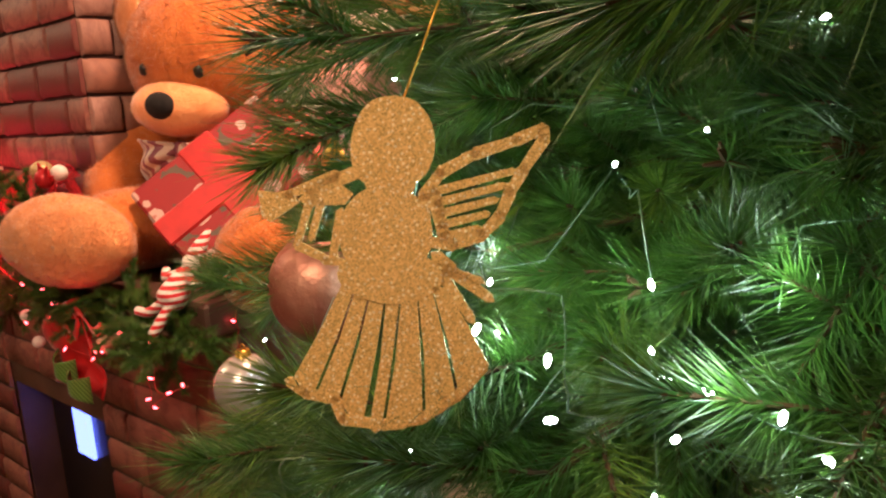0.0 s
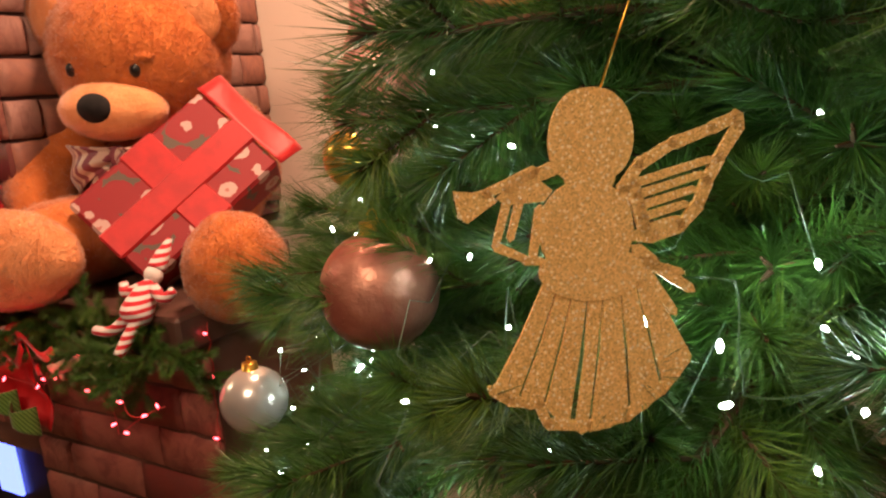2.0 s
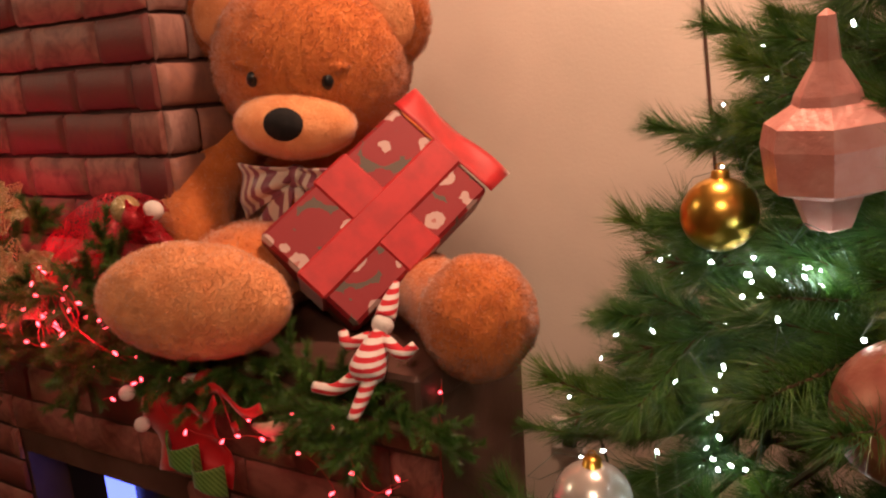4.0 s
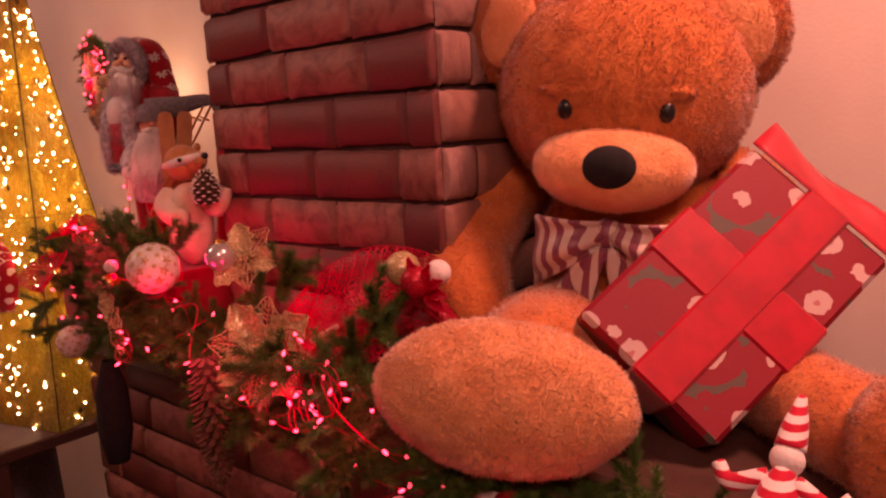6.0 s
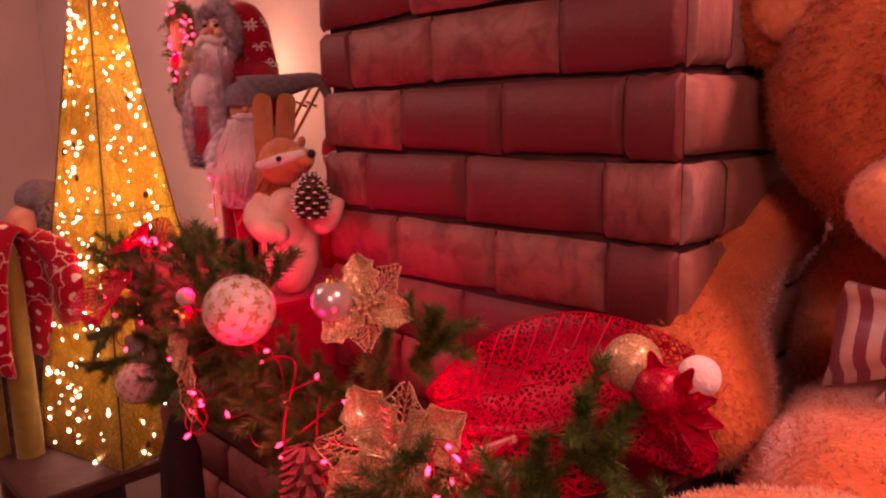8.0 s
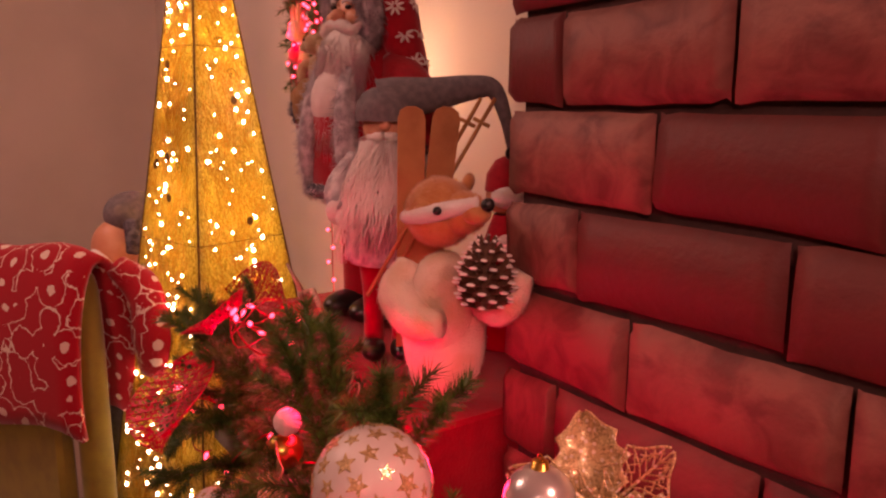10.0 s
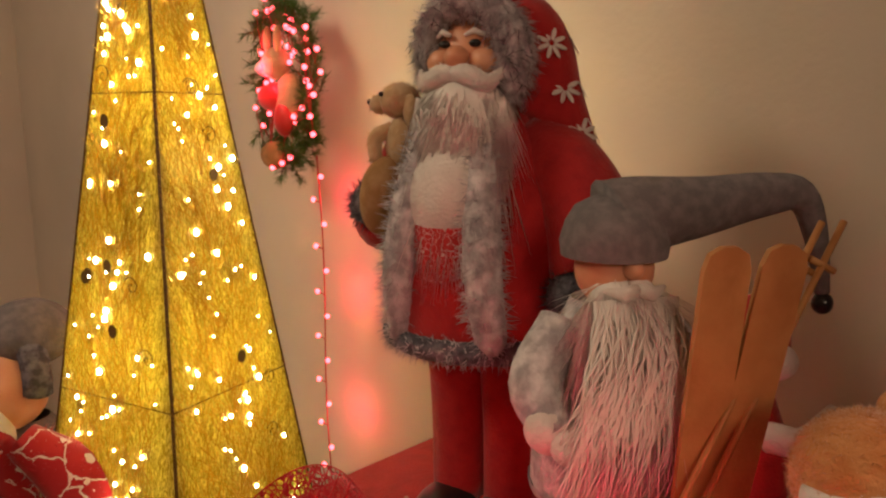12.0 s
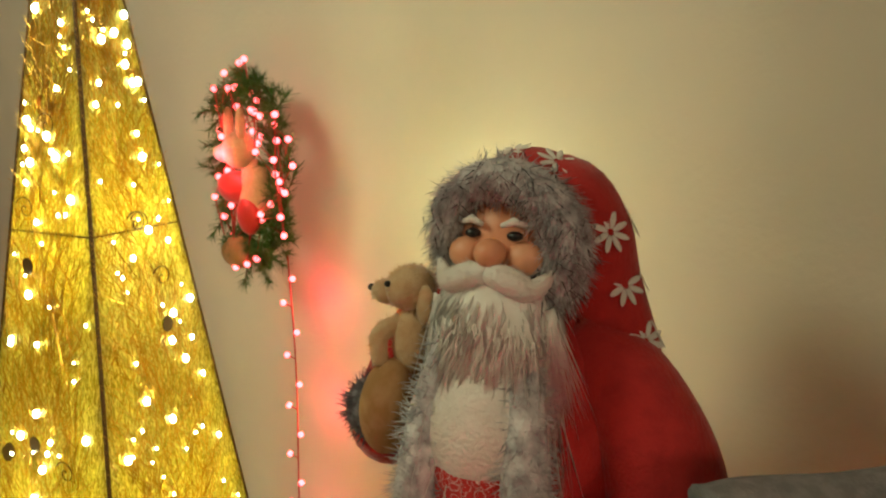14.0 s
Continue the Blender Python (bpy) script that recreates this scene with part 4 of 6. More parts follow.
    rib((570, 468), (600, 470), 17)
    # sash behind the waist
    rib((790, 470), (870, 520), 22)
    rib((780, 480), (840, 560), 20)
    rib((770, 450), (800, 470), 24)
    rib((770, 470), (850, 490), 18)
    # tiny near-white flakes give the sparkle by their colour
    s.fuzz(2400, 0.0006, 0.0021, 1, (0, 0, 0), 0.6)
    ob = single("angel_ornament", s, [M["angel"], M["glint_flake"]], tuple(c), "flat gold glitter angel ornament blowing a horn", "ornament", smooth=False)
    single("ornament_string", Shape().tube([tuple(c + R @ np.array((0.002, 0.073, 0))), (0.12, 0.25, 1.50), (0.11, 0.32, 1.53)], 0.0006, 0, 5), M["goldmetal"], tuple(c), "thin gold hanging thread of the angel ornament", "thread")
    return ob


angel()


def ball(p, r, m, label, cap=True, group="", thing_name="bauble"):
    b = thing(thing_name, tuple(p), label, "bauble", group)
    part("ball", Shape().blob(p, r, seg=(32, 22)), M[m], b)
    if cap:
        q = np.asarray(p, float)
        part("cap", Shape().lathe([(0.001, 1.17 * r), (0.22 * r, 1.16 * r), (0.25 * r, 0.95 * r), (0.28 * r, 0.93 * r)], q, m=0, seg=16), M["goldmetal"], b, "gold metal cap")
        part("loop", Shape().tube([q + (0.1 * r * math.cos(t), 0, r * 1.25 + 0.1 * r * math.sin(t)) for t in np.linspace(0, 2 * np.pi, 10, endpoint=False)], 0.02 * r, 0, 5, True), M["goldmetal"], b)
    return b


ball((-0.329, 0.60, 1.379), 0.038, "goldmetal", "shiny gold bauble hanging from the tree")
ball((-0.423, 0.475, 1.105), 0.041, "silver", "pearly silver bauble hanging from the tree")
ball((-0.163, 0.40, 1.281), 0.054, "rose", "large rose satin bauble on the tree")
ball((-0.02, 0.47, 1.30), 0.03, "silver", "pearly silver bauble deep in the tree")


def lantern_ornament(c):
    """Stepped, faceted pink bell that hangs by its narrow neck."""
    profile = [(0.001, 0.1), (0.007, 0.095), (0.011, 0.06), (0.017, 0.05), (0.026, 0.034), (0.028, 0.026), (0.05, 0.012), (0.054, -0.006), (0.05, -0.042), (0.03, -0.05), (0.02, -0.078), (0.001, -0.086)]
    s = Shape().lathe(profile, c, rot(4, -5, 20), 0, 7)
    single("lantern_ornament", s, M["pinkfoil"], c, "stepped faceted pink foil bell ornament hanging in the tree", "ornament", smooth=False)


lantern_ornament((-0.232, 0.52, 1.466))


def rocking_horse(c):
    """Small wooden ornament on curved runners."""
    c = np.asarray(c, float)
    h = thing("wooden_ornament", tuple(c), "small light wooden rocking ornament hanging in the tree", "ornament")
    R = rot(0, 0, 20)
    for s in (-1, 1):
        part("runner", Shape().tube([c + R @ np.array((x, 0.012 * s, -0.03 + 6 * x * x)) for x in np.linspace(-0.06, 0.06, 12)], 0.0045, 0, 8), M["wood"], h)
        for x in (-0.03, 0.03):
            part("leg", Shape().box(c + R @ np.array((x, 0.012 * s, -0.005)), (0.011, 0.008, 0.05), R), M["wood"], h, smooth=False)
    part("body", Shape().box(c + R @ np.array((0, 0, 0.03)), (0.09, 0.02, 0.03), R, bevel=0.008), M["wood"], h, smooth=False)
    part("neck", Shape().box(c + R @ np.array((-0.045, 0, 0.055)), (0.022, 0.018, 0.05), R @ rot(0, -25, 0), bevel=0.006), M["wood"], h, smooth=False)


rocking_horse((-0.02, 0.42, 1.54))


# ---- golden light tree ----
def golden_tree():
    ax, zb, zt, half = np.array((-2.55, 0.68)), 0.86, 2.06, 0.205
    g = thing("golden_light_tree", (ax[0], ax[1], zb), "tall gold thread pyramid tree lit by warm fairy lights", "light tree")
    turn = radians(-29)
    foot = [np.array((ax[0] + half * math.cos(turn + k * math.pi / 2), ax[1] + half * math.sin(turn + k * math.pi / 2), zb)) for k in range(4)]
    apex = np.array((ax[0], ax[1], zt))
    made = [Shape().blob((0, 0, 0), (q, q, q * 1.35), seg=(8, 6)).data("bulb", M["led_gold"]) for q in (0.0026, 0.0011, 0.0018, 0.0009)]
    for k in range(4):
        a, b = foot[k], foot[(k + 1) % 4]
        n = 25
        grid = np.zeros((n, 9, 3))
        for i in range(n):
            for j in range(9):
                u = 0.985 * i / (n - 1)
                base = a + (b - a) * (j / 8)
                grid[i, j] = base + (apex - base) * u
        out = unit((a + b) / 2 - np.array((ax[0], ax[1], zb)))
        face = part("panel", Shape().sheet(grid, 0, 0.0015), M["goldnet"], g, "panel of gold thread net")
        rod = Shape().tube(line(a, apex, 6), 0.0018, 0, 6)
        for u in (0.0, 0.42, 0.68):
            rod.tube([a + (apex - a) * u, b + (apex - b) * u], 0.0012, 0, 5)
        part("rod", rod, M["wire_dark"], g, "dark wire rod of the frame")
        t_, n_ = unit(b - a), 3000
        u_, w_ = rng.random(n_) * 0.9, 0.04 + 0.8 * rng.random(n_)
        base = a + (b - a) * w_[:, None]
        o_ = base + (apex - base) * u_[:, None] + out * 0.0015
        mid = (a + b) / 2
        d_ = unit(unit(apex - mid) + t_ * (rng.normal(size=n_) * 0.8)[:, None])
        room = np.minimum(w_, 1 - w_) * np.linalg.norm(b - a) * (1 - u_) * 1.1
        thr = Shape().spikes(o_, d_, np.minimum(0.02 + 0.13 * rng.random(n_), room + 0.01), 0.0008)
        part("gold_threads", thr, M["goldmetal"], g, "loose shiny gold threads", smooth=False, kind="stuff")
        if k in (0, 1, 2, 3):
            for i in range(150):
                u = rng.random() ** 1.25 * 0.93
                w = 0.08 + 0.84 * rng.random()
                base = a + (b - a) * w
                p = base + (apex - base) * u + out * 0.003
                ob = new("bulb", made[i % 4])
                ob.parent = g
                ob.location = Vector(p) - g.location
            sp = Shape()
            for i in range(16):
                u, w = rng.random() * 0.85, 0.15 + 0.7 * rng.random()
                base = a + (b - a) * w
                p = base + (apex - base) * u + out * 0.002
                t = unit(b - a)
                z = unit(np.cross(out, t))
                if i % 3:
                    sp.tube([p + (t * math.cos(q) + z * math.sin(q)) * 0.0012 * q for q in np.linspace(0.5, 9, 24)], 0.0005, 0, 4)
                else:
                    sp.plate([(0.0058 * math.cos(q), 0.0072 * math.sin(q)) for q in np.linspace(0, 2 * np.pi, 14, endpoint=False)], 0.001, np.stack([t, z, np.cross(t, z)], 1), p)
            part("sequin_and_curl", sp, M["wire_dark"], g, "dark wire curls and sequins", kind="stuff")
    return g


golden_tree()
tb = thing("side_table", (-2.55, 0.66, 0), "low dark wooden side table under the golden tree", "table")
part("tabletop", Shape().box((-2.55, 0.66, 0.845), (0.36, 0.5, 0.03)), M["wood_dark"], tb, smooth=False)
for x in (-2.70, -2.40):
    for y in (0.45, 0.87):
        part("leg", Shape().box((x, y, 0.415), (0.035, 0.035, 0.83)), M["wood_dark"], tb, smooth=False)


# ---- figures on the mantel ----
def hairs(s, roots, d, length, width, m, spread=0.12):
    n = len(roots)
    s.spikes(roots, np.asarray(d) + rng.normal(size=(n, 3)) * spread, length * rng.uniform(0.6, 1.1, n), width, m)


def santa():
    """One mesh: coat, fur trim, hood, beard, mittens, a small bear in the arm."""
    s = Shape()
    b = np.array((-2.18, 0.783, RISE))
    yaw = 13
    R = rot(0, 0, yaw)
    mats = [M[k] for k in ("redcloth", "greyfur", "knit", "beard", "skin", "brownfelt", "darkfur", "tanplush", "black", "white")]

    def at(x, y, z):
        return b + R @ np.array((x, y, z))
    for k in (-1, 1):
        s.tube([at(0.035 * k, 0, 0.03), at(0.035 * k, 0, 0.14), at(0.035 * k, 0, 0.30)], (0.032, 0.034, 0.045), 0, 14)
        s.blob(at(0.036 * k, -0.03, 0.025), (0.034, 0.058, 0.025), R, 8)
    s.lathe([(0.098, 0.235), (0.112, 0.25), (0.112, 0.32), (0.098, 0.40), (0.075, 0.455), (0.04, 0.50)], b, R, 0, 28)
    s.lathe([(0.09, 0.24), (0.10, 0.236)], b, R, 0, 28)
    # knitted jumper between the coat's edges
    s.blob(at(0, -0.045, 0.36), (0.062, 0.072, 0.12), R, 2, (24, 18))
    s.blob(at(0, -0.055, 0.40), (0.058, 0.066, 0.07), R, 9, (24, 18))
    k0 = s.n
    for k in (-1, 1):
        s.tube([at(0.054 * k, -0.088, 0.245), at(0.05 * k, -0.102, 0.32), at(0.042 * k, -0.092, 0.40), at(0.032 * k, -0.068, 0.47)], (0.017, 0.02, 0.02, 0.016), 1, 12)
    s.fuzz(2600, 0.016, 0.0016, 1, (0, 0, -0.3), 0.5, k0)
    k0 = s.n
    s.tube([at(0.107 * math.cos(t), 0.107 * math.sin(t), 0.245) for t in np.linspace(0, 2 * np.pi, 26, endpoint=False)], 0.014, 6, 10, True)
    s.fuzz(2200, 0.012, 0.0016, 1, (0, 0, -0.2), 0.5, k0)
    # arms
    s.tube([at(0.05, 0.01, 0.465), at(0.092, 0.0, 0.43), at(0.128, -0.012, 0.375), at(0.145, -0.03, 0.325)], (0.03, 0.044, 0.05, 0.05), 0, 18)
    s.tube([at(-0.06, 0.0, 0.475), at(-0.095, 0.0, 0.43), at(-0.112, -0.03, 0.37), at(-0.10, -0.055, 0.38)], (0.042, 0.044, 0.042, 0.034), 0, 18)
    for p in (at(0.14, -0.05, 0.305), at(-0.108, -0.048, 0.385)):
        k0 = s.n
        s.blob(p, (0.042, 0.036, 0.034), R, 6, (18, 12))
        s.fuzz(900, 0.012, 0.0016, 6, (0, 0, 0), 0.5, k0)
    s.blob(at(0.138, -0.062, 0.275), (0.03, 0.028, 0.036), R, 5)
    s.blob(at(-0.094, -0.07, 0.398), (0.027, 0.026, 0.045), R @ rot(0, 8, 0), 5)
    # small bear held in the arm
    k0 = s.n
    s.blob(at(-0.078, -0.05, 0.455), (0.021, 0.022, 0.034), R, 7)
    s.blob(at(-0.083, -0.05, 0.503), (0.022, 0.026, 0.02), R, 7)
    s.blob(at(-0.103, -0.058, 0.499), (0.014, 0.013, 0.011), R, 7)
    s.blob(at(-0.062, -0.062, 0.492), (0.009, 0.007, 0.018), R, 7, (12, 8))
    s.tube([at(-0.09, -0.055, 0.472), at(-0.103, -0.07, 0.462), at(-0.10, -0.075, 0.437)], (0.009, 0.009, 0.007), 7, 10)
    s.fuzz(1500, 0.005, 0.001, 7, (0, 0, -0.2), 0.5, k0)
    s.blob(at(-0.1165, -0.062, 0.502), 0.0032, R, 8, (10, 8))
    s.blob(at(-0.093, -0.073, 0.51), 0.0028, R, 8, (10, 8))
    # head
    h = at(0, -0.02, 0.545)

    def hd(x, y, z):
        return h + R @ np.array((x, y, z))
    s.blob(h, (0.046, 0.046, 0.052), R, 4, (24, 18))
    s.blob(hd(0, -0.05, 0.0), (0.013, 0.014, 0.012), R, 4, (14, 10))
    s.blob(hd(0, -0.046, -0.026), (0.012, 0.008, 0.006), R, 4, (12, 8))
    for k in (-1, 1):
        s.blob(hd(0.025 * k, -0.038, -0.004), (0.016, 0.013, 0.014), R, 4, (14, 10))
        s.blob(hd(0.018 * k, -0.043, 0.014), (0.007, 0.005, 0.004), R, 8, (10, 8))
        k0 = s.n
        s.tube([hd(0, -0.055, -0.016), hd(0.016 * k, -0.056, -0.018), hd(0.036 * k, -0.050, -0.026), hd(0.05 * k, -0.038, -0.012)], (0.008, 0.011, 0.0095, 0.003), 9, 10)
        s.fuzz(250, 0.006, 0.001, 9, R @ np.array((k * 0.8, 0, -0.2)), 0.2, k0)
        s.tube([hd(0.008 * k, -0.047, 0.022), hd(0.018 * k, -0.046, 0.026), hd(0.028 * k, -0.04, 0.022)], (0.002, 0.0035, 0.002), 9, 8)
    k0 = s.n
    s.blob(hd(0, -0.03, -0.05), (0.05, 0.036, 0.04), R, 3, (24, 16))
    s.blob(hd(0.004, -0.046, -0.105), (0.05, 0.034, 0.085), R, 3, (24, 16), 0.004, 30)
    s.fuzz(2600, 0.03, 0.0022, 3, R @ np.array((0, -0.1, -2.2)), 0.2, k0)
    roots = np.array([hd(x, -0.045, -0.06 + 0.02 * abs(x) * 20) for x in np.linspace(-0.052, 0.052, 1500)])
    hairs(s, roots[::2], R @ np.array((0.08, -0.2, -1)), 0.15, 0.0018, 3, 0.1)
    hairs(s, roots[1150:], R @ np.array((0.3, -0.2, -1)), 0.09, 0.0018, 3, 0.12)
    low = np.array([hd(0.004 + x, -0.05 - 0.03 * math.cos(x * 30), -0.1 - 0.05 * math.cos(x * 25)) for x in np.linspace(-0.05, 0.054, 900)])
    hairs(s, low, R @ np.array((0.05, -0.08, -1)), 0.1, 0.002, 3, 0.13)
    for k in range(170):     # loose wavy locks
        x, u = rng.uniform(-0.04, 0.04), np.linspace(0, 1, 9)
        top, ln = -0.05 - 0.03 * rng.random(), 0.07 + 0.06 * rng.random()
        g = np.array([hd(0.004 + x * (1 + 0.45 * v * v) + 0.005 * math.sin(6 * v + k), -0.048 - 0.03 * math.sqrt(max(0.0, 1 - (x / 0.046) ** 2)) + 0.01 * v, top - ln * v) for v in u])
        s.tube(g, np.interp(u, (0, 0.4, 1), (0.0005, 0.0013, 0.0003)), 3, 5)
    # fur brim and patterned hood
    k0 = s.n
    s.tube([hd(0.051 * math.cos(t), -0.022 - 0.006 * math.sin(t), 0.004 + 0.053 * math.sin(t)) for t in np.linspace(-0.95, math.pi + 0.75, 22)], np.linspace(0.022, 0.013, 22), 1, 12)
    s.fuzz(3600, 0.015, 0.0015, 1, R @ np.array((0.1, -0.2, -0.9)), 0.35, k0)
    s.fuzz(450, 0.014, 0.0011, 6, R @ np.array((0.1, -0.2, -0.9)), 0.35, k0)
    s.blob(hd(0.004, 0.026, 0.016), (0.06, 0.052, 0.064), R, 0, (28, 20))
    tail = [((0.048, 0.035, 0.0), 0.046), ((0.067, 0.04, -0.042), 0.036), ((0.092, 0.04, -0.085), 0.027)]
    flakes = [((0.004, 0.026, 0.016), (0.064, 0.052, 0.064), n) for n in ((0.45, -0.3, 0.85), (0.85, -0.25, 0.45), (-0.2, -0.2, 0.95), (0.95, 0.2, -0.1), (0.5, 0.55, 0.65))]
    flakes += [(p, (q,) * 3, (0.75, -0.65, 0.35)) for p, q in tail] + [(p, (q,) * 3, (0.9, 0.3, 0.5)) for p, q in tail]
    for p, q, n in flakes:
        F = frame_of(unit(np.array(n) / q))
        top = np.array(p) + unit(n) * q * 1.01
        for a in range(8):
            w = F[:, 0] * math.cos(a * math.pi / 4) + F[:, 1] * math.sin(a * math.pi / 4)
            c = top + w * 0.0105
            c = np.array(p) + unit((c - p) / q) * q * 1.012
            s.blob(hd(*c), (0.0028, 0.0008, 0.0078), np.stack([R @ np.cross(F[:, 2], w), R @ F[:, 2], R @ w], 1), 9, (8, 6))
    s.tube([hd(-0.01, 0.025, 0.02), hd(0.022, 0.03, 0.026), hd(0.046, 0.035, 0.004), hd(0.066, 0.04, -0.04), hd(0.092, 0.04, -0.085), hd(0.118, 0.035, -0.125)], (0.03, 0.05, 0.046, 0.036, 0.026, 0.014), 0, 18)
    single("santa_figure", s, mats, tuple(b), "Santa figure in red coat, grey fur and long white beard", "figurine").scale = (0.74,) * 3


santa()


def ski_gnome():
    s = Shape()
    b = np.array((-2.017, 0.71, RISE))
    R = rot(0, 0, 58)
    mats = [M[k] for k in ("greycloth", "beard", "skin", "wood", "greyfur", "redcloth", "black", "white")]

    def at(x, y, z):
        return b + R @ np.array((x, y, z))
    for k in (-1, 1):
        s.tube([at(0.025 * k, 0, 0.03), at(0.026 * k, 0, 0.12), at(0.03 * k, 0, 0.2)], (0.018, 0.019, 0.026), 5, 12)
        s.blob(at(0.026 * k, -0.02, 0.018), (0.022, 0.042, 0.018), R, 6)
    s.lathe([(0.066, 0.165), (0.072, 0.18), (0.07, 0.24), (0.058, 0.31), (0.035, 0.355)], b, R, 4, 24)
    s.lathe([(0.064, 0.168), (0.072, 0.17), (0.074, 0.18)], b, R, 4, 24)
    s.blob(at(0, -0.015, 0.27), (0.06, 0.052, 0.085), R, 7, (24, 16))
    for k in (-1, 1):
        s.tube([at(0.045 * k, 0, 0.33), at(0.078 * k, -0.02, 0.285), at(0.068 * k, -0.055, 0.25)], (0.026, 0.028, 0.022), 4, 14)
        s.blob(at(0.062 * k, -0.068, 0.245), (0.022, 0.02, 0.018), R, 7)
        s.blob(at(0.072 * k, -0.05, 0.255), (0.03, 0.02, 0.024), R, 7)
    h = at(0, -0.012, 0.385)

    def hd(x, y, z):
        return h + R @ np.array((x, y, z))
    s.blob(h, (0.038, 0.036, 0.038), R, 2, (20, 14))
    s.blob(hd(0, -0.038, 0.004), (0.01, 0.01, 0.009), R, 2, (12, 10))
    k0 = s.n
    s.blob(hd(0, -0.022, -0.035), (0.036, 0.024, 0.035), R, 1, (20, 14))
    s.fuzz(1500, 0.07, 0.0013, 1, R @ np.array((0, -0.2, -1.8)), 0.3, k0)
    roots = np.array([hd(x, -0.03, -0.015 - 0.02 * math.cos(x * 30)) for x in np.linspace(-0.038, 0.038, 1500)])
    hairs(s, roots, R @ np.array((-0.15, -0.22, -1)), 0.17, 0.0018, 1, 0.13)
    for k in range(200):     # loose wavy locks of the beard
        x, u = rng.uniform(-0.036, 0.036), np.linspace(0, 1, 8)
        g = np.array([hd(x * (1 + 0.5 * v) - 0.03 * v + 0.006 * math.sin(8 * v + k), -0.045 - 0.035 * math.sin(2.4 * v), -0.02 - (0.09 + 0.11 * ((k * 7) % 10) / 10) * v) for v in u])
        s.tube(g, np.interp(u, (0, 0.5, 1), (0.0011, 0.0012, 0.0004)), 1, 5)
    for k in (-1, 1):
        s.tube([hd(0, -0.046, -0.012), hd(0.014 * k, -0.048, -0.016), hd(0.03 * k, -0.04, -0.012)], (0.006, 0.007, 0.002), 7, 8)
        s.blob(hd(0.014 * k, -0.033, 0.012), (0.0045, 0.004, 0.003), R, 6, (8, 6))
    # grey pointed hat that folds over, with a small bell
    s.lathe([(0.05, -0.002), (0.052, 0.012), (0.047, 0.028), (0.038, 0.042), (0.022, 0.05), (0.001, 0.053)], hd(0, 0.002, 0.012), R, 0, 22)
    s.tube([hd(0, 0.004, 0.035), hd(0.025, 0.002, 0.044), hd(0.085, -0.008, 0.052), hd(0.145, -0.018, 0.062), hd(0.182, -0.024, 0.06), hd(0.202, -0.026, 0.02), hd(0.213, -0.027, -0.03)], (0.045, 0.036, 0.027, 0.02, 0.015, 0.011, 0.007), 0, 16)
    s.blob(hd(0.214, -0.027, -0.04), 0.0105, R, 6, (12, 10))
    # skis and poles
    for x, t in ((0.042, -3), (0.086, 3)):
        c = hd(x, -0.10, -0.085)
        Q = R @ rot(6, t + 4, 0)
        s.plate([(u, w) for u, w in ((-0.022, -0.26), (0.022, -0.26), (0.022, 0.10), (0.018, 0.113), (0.007, 0.119), (-0.007, 0.119), (-0.018, 0.113), (-0.022, 0.10))], 0.006, Q @ rot(90, 0, 0), c, 3)
    for x in (0.135, 0.158):
        p, q = hd(x - 0.165, -0.115, -0.25), hd(x + 0.02, -0.085, 0.045)
        s.tube([p, q], 0.0032, 3, 8)
        m = p + (q - p) * 0.88
        s.tube([m - R @ np.array((0.013, 0, -0.006)), m + R @ np.array((0.013, 0, -0.006))], 0.003, 3, 8)
    single("gnome_figure", s, mats, tuple(b), "grey gnome with a bent hat, long beard and wooden skis", "figurine").scale = (0.65, 0.65, 0.695)


ski_gnome()


def pine_cone(s, c, r, height, m, tip=None, axis=(0, 0, 1), rows=11, around=9, flip=1):
    F = frame_of(axis)
    c = np.asarray(c, float)
    s.tube([c - F[:, 2] * height * 0.45, c + F[:, 2] * height * 0.45], (r * 0.45, r * 0.25), m, 10)
    for j in range(rows):
        t = (j + 0.5) / rows
        rr = r * math.sin(math.pi * (0.28 + 0.66 * t)) ** 0.8
        for i in range(around):
            a = 2 * np.pi * (i + 0.5 * (j % 2)) / around
            out = F[:, 0] * math.cos(a) + F[:, 1] * math.sin(a)
            side = np.cross(F[:, 2], out)
            p = c + F[:, 2] * height * (t - 0.5)
            up = F[:, 2] * flip
            L, W, T = rr, 2.6 * rr / around * 1.15, r * 0.10
            root = p + out * rr * 0.25 - up * T
            end = p + out * L + up * r * 0.12
            v = [root - side * W * 0.25, root + side * W * 0.25, end + side * W * 0.5 - out * L * 0.12, end - side * W * 0.5 - out * L * 0.12, end + out * L * 0.03,
                 root + up * T, end + up * T * 1.6 - out * L * 0.15]
            s.add(v, [(0, 1, 2, 4, 3), (0, 5, 1), (1, 5, 6, 2), (5, 0, 3, 6), (2, 6, 4), (6, 3, 4)], m)
            if tip is not None:
                s.blob(end + up * T * 0.6, (W * 0.5, W * 0.36, T * 0.5), m=tip, seg=(8, 6))
    return s


